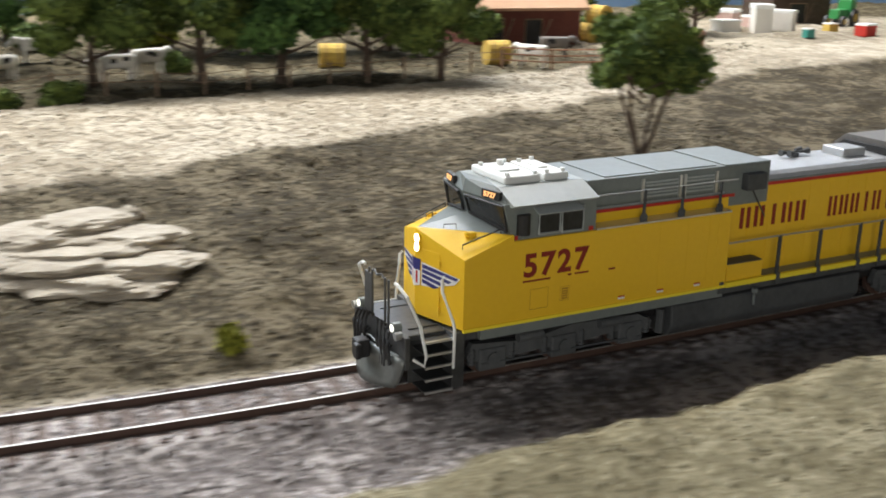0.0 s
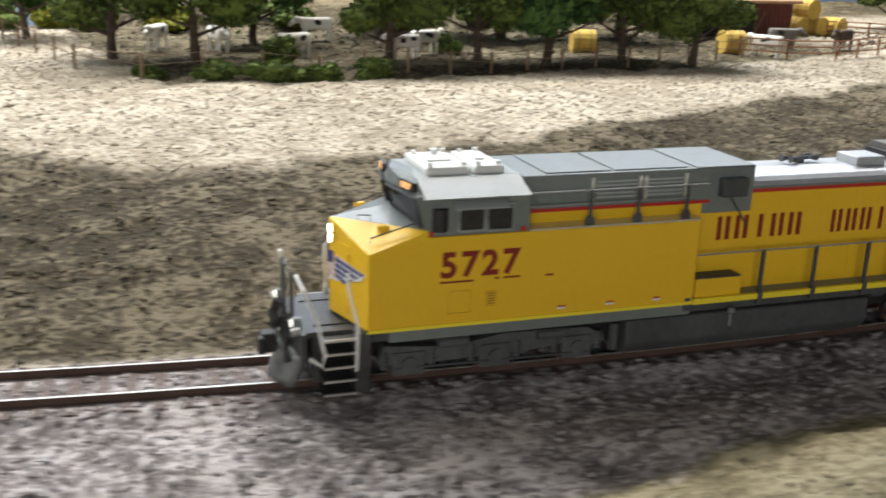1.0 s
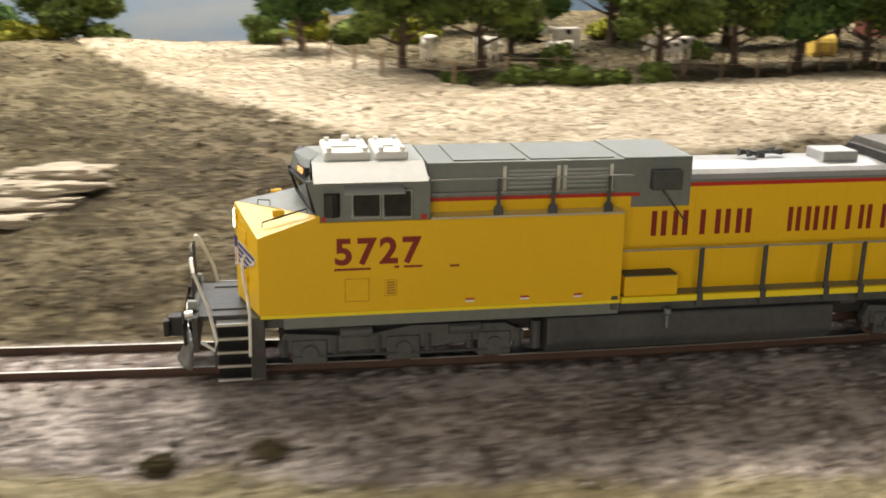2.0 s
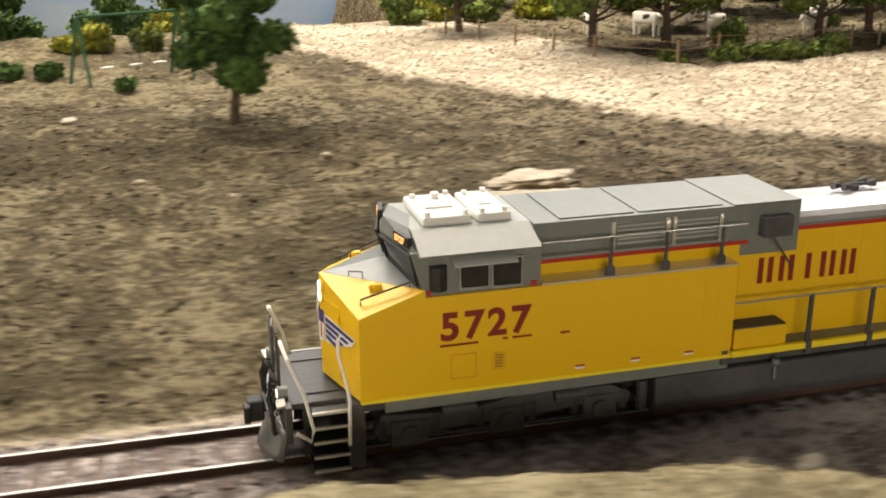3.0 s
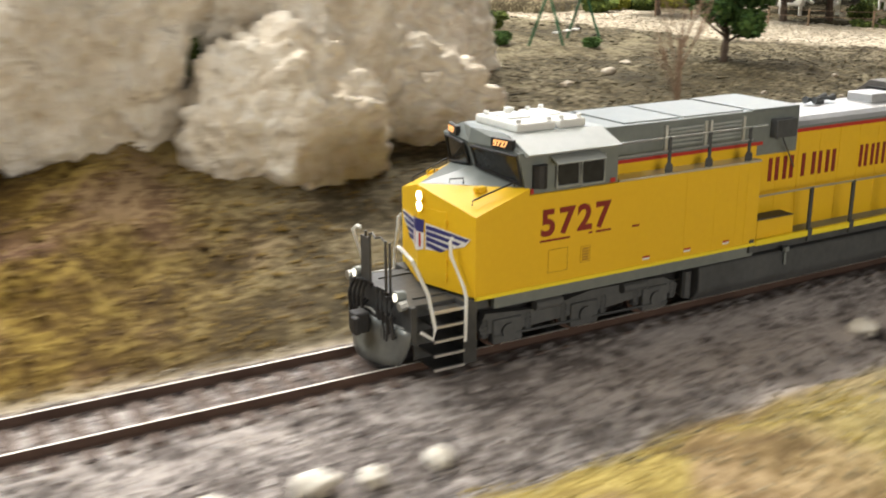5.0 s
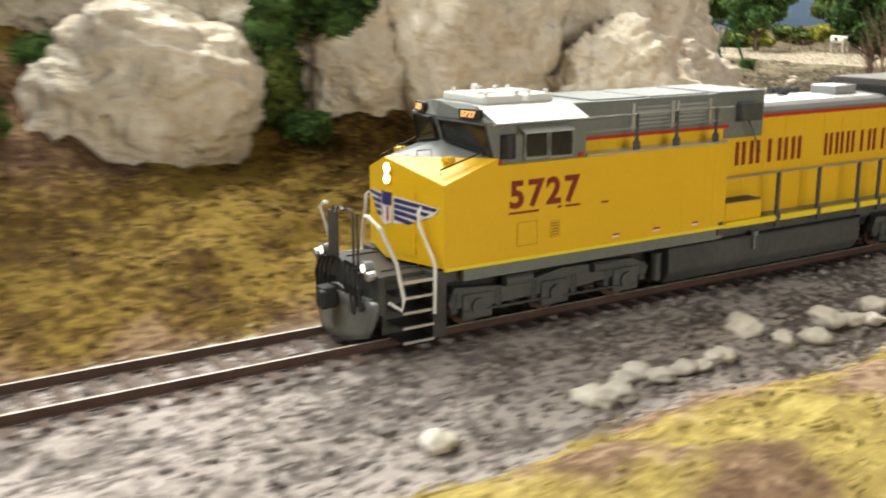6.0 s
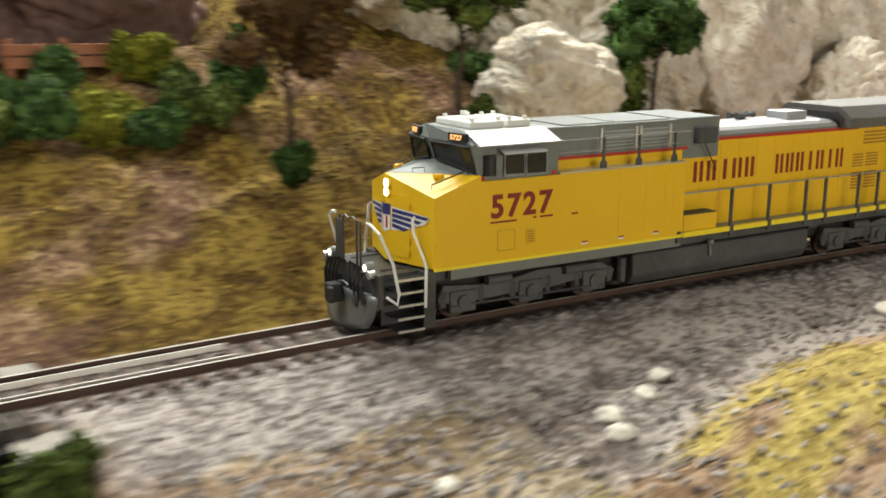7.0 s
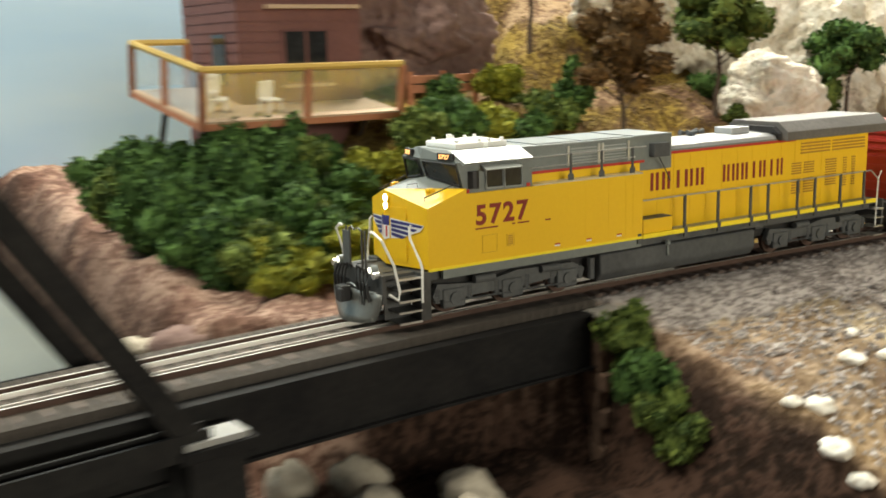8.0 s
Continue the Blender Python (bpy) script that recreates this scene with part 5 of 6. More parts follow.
for x, y, sc in ((-42.8, 57.2, 0.9), (-47.5, 60.0, 0.85), (-20.0, 60.0, 0.9), (-13.0, 58.0, 1.0), (15.0, 58.0, 0.9), (36.0, 60.0, 0.8), (-56.0, 58.0, 0.9), (-63.0, 52.0, 0.85), (42.0, 50.0, 0.8)):
    t = copy_thing(protos[int(abs(x)) % 3], stand(x, y, x * 13))
    t.scale = (sc, sc, sc)
make_tree("small round green tree with a short trunk on the meadow", 6.2, 1.35, 4.2, 11, LEAF_DK, stand(-50.4, 30.2), 2800, 0.17, trunk_r=0.24)
make_tree("vase-shaped green tree on several slender stems", 6.6, 2.4, 4.7, 13, LEAF, stand(8.4, 14.6), 3200, 0.17, stems=4, trunk_r=0.16)
make_tree("dark green pine-like tree at the foot of the rocks", 6.0, 2.9, 3.7, 15, LEAF_DK, stand(*on_track(100.2, 12.0)[:2]), 2600, 0.15, trunk_r=0.12)
make_tree("dark olive tree on the golden slope", 6.4, 2.7, 4.2, 17, LEAF, stand(*on_track(110.4, 11.0)[:2]), 2400, 0.15, trunk_r=0.15, lean=0.3)
make_tree("rust-brown autumn tree on the golden slope", 7.4, 2.8, 4.0, 19, LEAF_BR, stand(*on_track(118.0, 8.6)[:2]), 2400, 0.13, trunk_r=0.15, lean=0.35)
make_tree("dark olive tree high on the golden slope", 7.0, 3.0, 3.6, 23, LEAF, stand(*on_track(115.0, 20.0)[:2]), 1600, 0.15, trunk_r=0.15)


def bare_tree(s, d, h, seed):
    x, y, z, _ = spot(s, d)
    tree = thing("bare_tree", "leafless reddish-brown shrub tree with fine twigs", "tree", at(x, y, z - 0.05))
    r = random.Random(seed)
    bm = B()
    rod(bm, [(0, 0, 0), (0.05, 0, h * 0.25), (0, 0.08, h * 0.5)], 0.10, 6, 0.06)
    part("trunk", bm, TWIG, tree)
    for k in range(16):
        a, z0 = r.uniform(0, 6.28), h * r.uniform(0.12, 0.5)
        ln = h * r.uniform(0.3, 0.55)
        bm = B()
        mid = (math.cos(a) * ln * 0.22, math.sin(a) * ln * 0.22, z0 + ln * 0.45)
        end = (math.cos(a + 0.3) * ln * 0.42, math.sin(a + 0.3) * ln * 0.42, z0 + ln)
        rod(bm, [(0, 0, z0), mid, end], 0.03, 4, 0.01)
        for j in range(4):
            b_ = a + r.uniform(-1.2, 1.2)
            rod(bm, [mid, (mid[0] + math.cos(b_) * ln * 0.25, mid[1] + math.sin(b_) * ln * 0.25, mid[2] + ln * r.uniform(0.2, 0.5))], 0.016, 3, 0.006)
        part("branch", bm, TWIG, tree)


TWIG = mat("twig_brown", (0.17, 0.11, 0.075), (0.29, 0.20, 0.14), 0.01, 0.9, bump=0)
bare_tree(69.0, 13.4, 7.0, 4)


def bush(x, y, w, h, seed, leaf, label, group="", lift=0.0, n=None):
    z = float(ground_z(x, y)) + lift
    b_ = thing("bush", label, "bush", at(x, y, z - 0.1, seed * 40), group)
    r = random.Random(seed)
    blobs = [((r.uniform(-0.32, 0.32) * w, r.uniform(-0.32, 0.32) * w, h * r.uniform(0.25, 0.75)), (w * r.uniform(0.18, 0.3), w * r.uniform(0.18, 0.3), h * r.uniform(0.2, 0.34))) for _ in range(7)]
    blobs.append(((0, 0, h * 0.35), (w * 0.4, w * 0.4, h * 0.35)))
    crown_of(b_, "foliage", blobs, n or int(500 + 260 * w * h), 0.13, seed, leaf)
    bm = B()
    rod(bm, [(0, 0, -0.1), (0.03, 0.02, h * 0.5)], 0.07, 5)
    part("stem", bm, BARK, b_)
    return b_


GB = "pasture bushes"
for k, (x, y, w, h) in enumerate(((-18.8, 31.6, 3.2, 1.3), (-21.5, 32.2, 2.6, 1.1), (-16.0, 32.0, 2.4, 1.0), (-13.2, 31.9, 2.2, 1.2), (-24.4, 33.4, 1.8, 0.8), (-17.0, 36.5, 2.2, 1.9), (-6.0, 39.0, 2.2, 1.3))):
    bush(x, y, w, h, 60 + k, LEAF, "low green bush in the dry pasture", GB)
for k, (x, y, w, h) in enumerate(((-40.6, 56.5, 3.6, 1.8), (-44.6, 55.0, 2.6, 1.6), (-12.0, 52.0, 4.0, 1.8), (-4.0, 53.0, 4.5, 2.0), (3.0, 52.0, 4.0, 1.8), (-20.5, 52.0, 4.0, 2.0), (34.0, 56.0, 4.0, 1.6), (-52.5, 49.4, 3.0, 1.6), (-49.0, 48.0, 2.0, 1.4), (-46.0, 54.0, 3.0, 1.5), (-30.6, 52.6, 3.2, 2.0), (-27.6, 53.6, 3.6, 2.4), (-25.0, 52.0, 3.4, 2.2))):
    bush(x, y, w, h, 70 + k, LEAF_YL if k % 2 else LEAF, "yellow-green hedge bush near the backdrop", "far hedge")
for k, (x, y, w, h) in enumerate(((-56.8, 43.2, 1.3, 0.8), (-55.3, 41.9, 1.4, 0.9), (-53.0, 37.0, 1.0, 0.6))):
    bush(x, y, w, h, 90 + k, LEAF_DK, "small clipped dark green bush by the swing set", "garden bushes")
x, y, _, _ = spot(13.5, 3.6)
bush(x, y, 0.9, 0.75, 95, LEAF_YL, "small yellow-green weed tuft beside the track")
for k, (s, d) in enumerate(((42.5, -4.2), (40.5, -3.9))):
    x, y, _, _ = spot(s, d)
    bush(x, y, 0.7, 0.22, 97 + k, TUFT_OLIVE, "low olive weed on the ballast edge")
for k, (s, d, w, h) in enumerate(((110.0, 10.2, 1.3, 1.0), (100.6, 11.4, 1.7, 1.3), (118.2, 8.0, 1.2, 1.5), (101.0, 13.0, 2.6, 3.0), (107.0, 15.5, 2.8, 1.6), (93.5, 13.6, 1.6, 1.0), (89.0, 14.6, 0.9, 3.2), (83.5, 13.0, 1.2, 1.2))):
    x, y, _, _ = spot(s, d)
    bush(x, y, w, h, 101 + k, LEAF_DK if k % 3 else LEAF, "dark green shrub between the rocks", "rock shrubs")
k = 0
for s, d, w, h, lf in ((118.6, 11.4, 1.8, 2.6, 1), (120.0, 11.0, 2.4, 1.8, 0), (121.6, 10.8, 2.4, 1.8, 1), (123.2, 10.8, 2.6, 1.9, 2), (124.8, 11.0, 2.6, 1.9, 1), (126.4, 11.2, 2.6, 2.0, 0), (128.0, 11.0, 2.8, 2.4, 2), (129.6, 10.6, 3.0, 2.4, 1),
                       (131.0, 9.8, 3.0, 2.6, 1), (131.8, 8.6, 2.8, 2.2, 0), (132.6, 7.4, 2.6, 1.9, 1), (133.4, 8.0, 3.4, 2.6, 0), (134.6, 7.6, 3.0, 2.0, 2), (133.0, 9.4, 3.2, 3.0, 1), (132.2, 6.2, 2.6, 1.6, 2), (134.0, 6.6, 2.4, 1.4, 2), (132.8, 12.0, 3.4, 4.2, 1), (133.4, 14.0, 3.4, 4.6, 1), (133.8, 16.5, 3.4, 4.6, 1), (134.0, 19.5, 3.4, 4.4, 1), (134.2, 22.5, 3.2, 4.0, 0),
                       (134.4, 26.0, 3.0, 3.6, 1), (131.4, 12.8, 3.2, 4.4, 1), (132.0, 10.4, 3.0, 3.8, 1), (130.6, 12.2, 3.2, 3.6, 0), (129.6, 12.6, 3.0, 3.2, 1), (121.0, 13.5, 2.0, 1.6, 2), (119.6, 15.0, 2.0, 1.2, 0), (123.4, 14.2, 2.0, 1.4, 1),
                       (134.2, 5.6, 2.4, 1.5, 2), (133.0, 5.3, 2.2, 1.3, 2), (135.0, 7.0, 2.8, 2.0, 0), (135.2, 5.4, 2.0, 1.1, 2), (135.4, 9.0, 3.0, 3.0, 1), (135.6, 12.0, 3.2, 3.8, 1), (135.4, 16.0, 3.4, 4.4, 1), (136.2, 10.6, 2.6, 2.0, 1)):
    x, y, _, _ = spot(s, d)
    bush(x, y, w, h, 120 + k, (LEAF, LEAF_DK, LEAF_YL)[lf], ("lush green bush on the bank below the house", "dark green bush on the bank below the house", "yellow-green bush on the bank below the house")[lf], "bank bushes")
    k += 1
for k, (s, d, w, h, lift) in enumerate(((128.2, -2.9, 1.3, 1.6, -1.2), (128.4, -3.6, 1.5, 1.7, -1.6), (128.7, -4.4, 1.6, 1.6, -2.0), (129.0, -5.2, 1.5, 1.4, -2.6), (129.0, -6.0, 1.5, 1.4, -3.0))):
    x, y, th = on_track(s, d)
    z = -0.9 - 0.55 * k
    b_ = bush(x, y, w, h, 160 + k, LEAF if k != 2 else LEAF_DK, "green ivy bush hanging beside the bridge abutment", "abutment bushes", z - float(ground_z(x, y)) - 0.6)

# ---- pasture: cows, fence, corral, barn ----


def cow(x, y, turn, seed, coat, label):
    c = thing("cow", label, "cow", stand(x, y, turn, 0.0), "grazing animals")
    bm = B()
    box(bm, -1.05, 0.9, -0.36, 0.36, 0.72, 1.45, 0.16)
    part("body", bm, coat, c, smooth=True)
    bm = B()
    rod(bm, [(-0.95, 0, 1.25), (-1.35, 0, 1.35), (-1.5, 0, 1.2)], 0.22, 8, 0.2)
    rod(bm, [(-1.45, 0, 1.25), (-1.85, 0, 0.98)], 0.18, 8, 0.11)
    part("head", bm, coat, c, smooth=True)
    for lx, ly in ((-0.85, -0.24), (-0.85, 0.24), (0.7, -0.24), (0.7, 0.24)):
        bm = B()
        rod(bm, [(lx, ly, 0.95), (lx + 0.03, ly, 0.45), (lx, ly, 0.0)], 0.12, 6, 0.07)
        part("leg", bm, coat, c)
    bm = B()
    rod(bm, [(0.9, 0, 1.35), (1.0, 0.03, 0.7)], 0.04, 5)
    part("tail", bm, coat, c)
    r = random.Random(seed)
    for k in range(2):
        bm = B()
        px = r.uniform(-0.7, 0.3)
        box(bm, px, px + 0.4, -0.372, 0.372, 1.0 + 0.1 * k, 1.3 + 0.05 * k, 0.05)
        part("dark_patch", bm, BLACK if seed % 2 else BARK, c)


for k, (x, y, a) in enumerate(((-9.6, 36.6, 10), (-7.6, 38.6, 200), (-15.2, 39.6, 30), (-19.4, 41.5, 100), (-12.6, 44.0, 0), (-22.6, 43.0, 60))):
    cow(x, y, a, k * 2 + 1, COWWHITE, "white model cow with dark patches grazing")
GREYHIDE = mat("grey_hide", (0.13, 0.12, 0.11), (0.22, 0.20, 0.18), 0.02, 0.8, bump=0)
cow(16.6, 36.2, -60, 3, COWWHITE, "white horse-like animal standing at the corral")
cow(19.4, 38.2, 160, 5, GREYHIDE, "grey animal inside the corral")
cow(25.0, 38.0, 20, 5, BARK, "brown animal lying inside the corral")


def fence(points, gap, h, rails, material, label, round_posts=True):
    f = thing("fence", label, "fence")
    tops = []
    for (ax, ay), (bx, by) in zip(points, points[1:]):
        n = max(1, int(math.hypot(bx - ax, by - ay) / gap))
        for k in range(n + 1):
            x, y = ax + (bx - ax) * k / n, ay + (by - ay) * k / n
            z = float(ground_z(x, y))
            bm = B()
            rod(bm, [(x, y, z - 0.1), (x + 0.03 * math.sin(k * 5), y, z + h)], 0.075, 6)
            part("post", bm, material, f)
            tops.append((x, y, z))
    for u in rails:
        for a, b_ in zip(tops, tops[1:]):
            if math.hypot(a[0] - b_[0], a[1] - b_[1]) < 0.1:
                continue
            bm = B()
            rod(bm, [(a[0], a[1], a[2] + h * u), (b_[0], b_[1], b_[2] + h * u)], 0.045 if len(rails) > 2 else 0.018, 4)
            part("rail" if len(rails) > 2 else "wire", bm, material, f)


fence([(-30.8, 47.0), (-27.8, 36.0), (-25.0, 32.4), (-16.0, 32.6), (-6.0, 32.6), (6.0, 33.6), (13.5, 35.0)], 2.4, 1.25, (0.55, 0.9), WOOD, "weathered wooden post and wire fence along the road")
CORRAL = mat("corral_wood", (0.16, 0.07, 0.035), (0.26, 0.12, 0.06), 0.02, 0.85, bump=0.2)
fence([(14.0, 36.0), (20.0, 33.4), (30.0, 36.0), (36.0, 42.0), (31.0, 46.0)], 2.4, 1.3, (0.35, 0.65, 0.95), CORRAL, "reddish-brown wooden corral fence with three rails")


def building(name, label, m, w, dp, hw, hr, wall, roof, openings):
    b_ = thing(name, label, "building", m)
    bm = B()
    box(bm, 0, w, 0, dp, -0.3, hw)
    body = part("wall", bm, wall, b_)
    n = int(w / 0.4)
    for k in range(n):
        bm = B()
        x = w * k / n
        box(bm, x + 0.02, x + w / n - 0.02, -0.05, -0.002, -0.2, hw)
        part("plank", bm, wall, body)
    bm = B()
    prism(bm, [(-0.6, hw - 0.25), (dp / 2, hw + hr), (dp + 0.6, hw - 0.25), (dp + 0.6, hw - 0.05), (dp / 2, hw + hr + 0.2), (-0.6, hw - 0.05)], 0, -0.5, w + 0.5)
    rf = part("roof", bm, roof, b_)
    for k, (x0, x1, z0, z1) in enumerate(openings):
        bm = B()
        # Black plate on the closed wall paints the shade of an open stall.
        box(bm, x0, x1, -0.09, -0.052, z0, z1)
        op = part("stall_shade", bm, BLACK, b_, "black plate for the shade inside an open stall")
        bm = B()
        for a, c in (((x0, z0), (x0, z1)), ((x1, z0), (x1, z1)), ((x0, z1), (x1, z1)), ((x1, z0 + 0.1), (x1 + 0.8, z1))):
            rod(bm, [(a[0], -0.12, a[1]), (c[0], -0.14, c[1])], 0.06, 4)
        part("door_frame", bm, WOOD, op)
    return b_


building("barn", "dark red plank barn with open stalls and a tan roof", at(17.6, 46.0, 2.3, -4), 9.0, 6.0, 3.1, 2.2, REDWOOD, ROOFTAN, ((0.8, 2.4, 0.1, 2.3), (4.2, 5.6, 0.4, 2.2)))
building("shed", "dark brown plank farm shed with a low roof", at(58.0, 57.0, 2.4, -8), 7.0, 5.0, 3.0, 1.6, BARK, ROOFTAN, ((2.0, 4.0, 0.1, 2.2),))


def bale(x, y, z, turn, label="round straw bale stacked beside the barn"):
    h = thing("hay_bale", label, "hay bale", at(x, y, z, turn), "straw bales")
    bm = B()
    rod(bm, [(0, -0.75, 0.8), (0, -0.68, 0.8), (0, 0.68, 0.8), (0, 0.75, 0.8)], 0.8, 16)
    part("straw_roll", bm, STRAW, h)
    for yy in (-0.4, 0.4):
        bm = B()
        rod(bm, [(0, yy - 0.03, 0.8), (0, yy + 0.03, 0.8)], 0.82, 16)
        part("twine", bm, WOOD, h)


for x, y, z, a in ((28.6, 47.0, 2.4, 10), (30.3, 46.6, 2.4, 10), (29.4, 46.8, 3.8, 10), (32.0, 46.3, 2.4, 15), (14.6, 37.6, 2.3, 80), (3.5, 38.6, 2.3, 70)):
    bale(x, y, z, a)


def crate(x, y, w, h, material, label, turn=0):
    c = thing("crate", label, "crate", stand(x, y, turn, 0.0), "farmyard goods")
    bm = B()
    box(bm, -w / 2, w / 2, -w * 0.35, w * 0.35, 0, h, 0.05)
    part("box", bm, material, c)
    bm = B()
    box(bm, -w * 0.53, w * 0.53, -w * 0.38, w * 0.38, h * 0.86, h * 1.02, 0.03)
    part("lid", bm, WHITE, c)


TEAL = mat("teal_paint", (0.05, 0.26, 0.22), (0.07, 0.3, 0.26), 0.02, 0.5, bump=0)
GREENP = mat("tractor_green", (0.03, 0.2, 0.05), (0.05, 0.26, 0.07), 0.02, 0.45, bump=0)
PINK = mat("faded_pink", (0.46, 0.30, 0.26), (0.6, 0.44, 0.38), 0.02, 0.8, bump=0.1)
crate(58.3, 45.6, 1.7, 1.1, RED, "red farmyard box with a white lid", 10)
crate(50.5, 45.0, 0.9, 0.8, TEAL, "small teal tub with a pale lid")
crate(57.0, 48.5, 1.2, 0.8, STRAW, "yellow box with a pale lid")
for k, (x, y) in enumerate(((46.5, 51.0), (48.2, 52.6), (50.3, 50.6), (52.0, 53.0), (53.6, 51.2))):
    crate(x, y, 2.2, 1.2 + 0.7 * (k % 3), PINK if k % 2 else COWWHITE, "faded pink and white crate in a farmyard pile", 30 * k)


def tractor(x, y):
    t = thing("tractor", "green farm tractor parked in the yard", "tractor", stand(x, y, 20, 0.0))
    bm = B()
    box(bm, -2.2, 0.3, -0.5, 0.5, 0.8, 1.7, 0.1)
    part("bonnet", bm, GREENP, t)
    bm = B()
    box(bm, 0.3, 1.6, -0.7, 0.7, 0.8, 2.6, 0.1)
    part("cab", bm, GREENP, t)
    for px, rr in ((-1.7, 0.55), (1.0, 0.85)):
        for sy in (-0.8, 0.8):
            bm = B()
            rod(bm, [(px, sy - 0.18, rr), (px, sy + 0.18, rr)], rr, 16)
            wh = part("wheel", bm, BLACK, t)
            bm = B()
            rod(bm, [(px, sy - 0.2, rr), (px, sy + 0.2, rr)], rr * 0.5, 12)
            part("rim", bm, STRAW, wh)


tractor(64.0, 53.5)
crate(33.5, 49.5, 2.4, 0.6, COWWHITE, "pale trough on the bare farmyard", 15)

# ---- swing set ----


def swing_set():
    sw = thing("swing_set", "green metal garden swing set with white seats", "swing set", at(-52.0, 39.6, float(ground_z(-52.0, 39.6)), 12))
    bm = B()
    rod(bm, [(-2.4, 0, 3.0), (2.4, 0, 3.0)], 0.07)
    part("top_bar", bm, GREENM, sw)
    for sx in (-2.4, 2.4):
        for sy in (-1.1, 1.1):
            bm = B()
            rod(bm, [(sx, 0, 3.0), (sx * 1.06, sy, -0.05)], 0.08)
            part("leg", bm, GREENM, sw)
    for k, px in enumerate((-1.2, 0.2, 1.4)):
        bm = B()
        for q in (-0.2, 0.2):
            rod(bm, [(px + q, 0, 3.0), (px + q, 0, 0.7)], 0.02, 4)
        chain = part("chain", bm, DARK, sw)
        bm = B()
        box(bm, px - 0.28, px + 0.28, -0.14, 0.14, 0.62, 0.70, 0.02)
        part("seat", bm, WHITE, chain, "white swing seat")


GREENM = mat("swing_green", (0.02, 0.09, 0.04), (0.03, 0.12, 0.055), 0.02, 0.5, bump=0)
swing_set()

# ---- house with deck above the ravine ----


DECKPALE = mat("deck_boards_pale", (0.42, 0.30, 0.20), (0.54, 0.40, 0.28), 0.02, 0.7, bump=0.2)


def house():
    x, y, th = on_track(131.6, 16.2)
    h = thing("house", "plum-red wooden house with dark windows above the bank", "house", at(x, y, 4.95, math.degrees(th)))
    bm = B()
    box(bm, 0, 5.8, 0, 6.0, -6.0, 8.5)
    wall = part("wall", bm, HOUSE, h)
    for k in range(20):
        bm = B()
        box(bm, -0.03, 5.83, -0.03, 6.03, 0.42 * k + 0.02, 0.42 * k + 0.36)
        part("board", bm, HOUSE, wall)
    for x0, x1 in ((2.1, 4.1),):
        bm = B()
        box(bm, x0, x1, -0.09, -0.04, 1.25, 3.35)
        w = part("window", bm, GLASS, h, "dark glass window")
        for bx in (x0 - 0.12, (x0 + x1) / 2 - 0.05, x1):
            bm = B()
            box(bm, bx, bx + 0.12, -0.13, -0.09, 1.15, 3.45)
            part("frame", bm, HOUSE, w)
        bm = B()
        box(bm, x0 - 0.2, x1 + 0.2, -0.35, -0.03, 1.0, 1.13)
        part("sill", bm, DECKPALE, w, "pale window sill")
    bm = B()
    box(bm, 1.2, 5.6, -0.5, -0.03, 4.3, 4.46)
    part("ledge", bm, DECKPALE, h, "pale ledge above the window")
    bm = B()
    box(bm, -0.09, -0.04, 1.2, 2.6, 1.2, 3.3)
    part("window", bm, GLASS, h)
    bm = B()
    prism(bm, [(-0.8, 8.4), (3.0, 10.6), (6.8, 8.4), (6.8, 8.7), (3.0, 11.0), (-0.8, 8.7)], 0, -0.8, 6.6)
    part("roof", bm, BARK, h)


house()


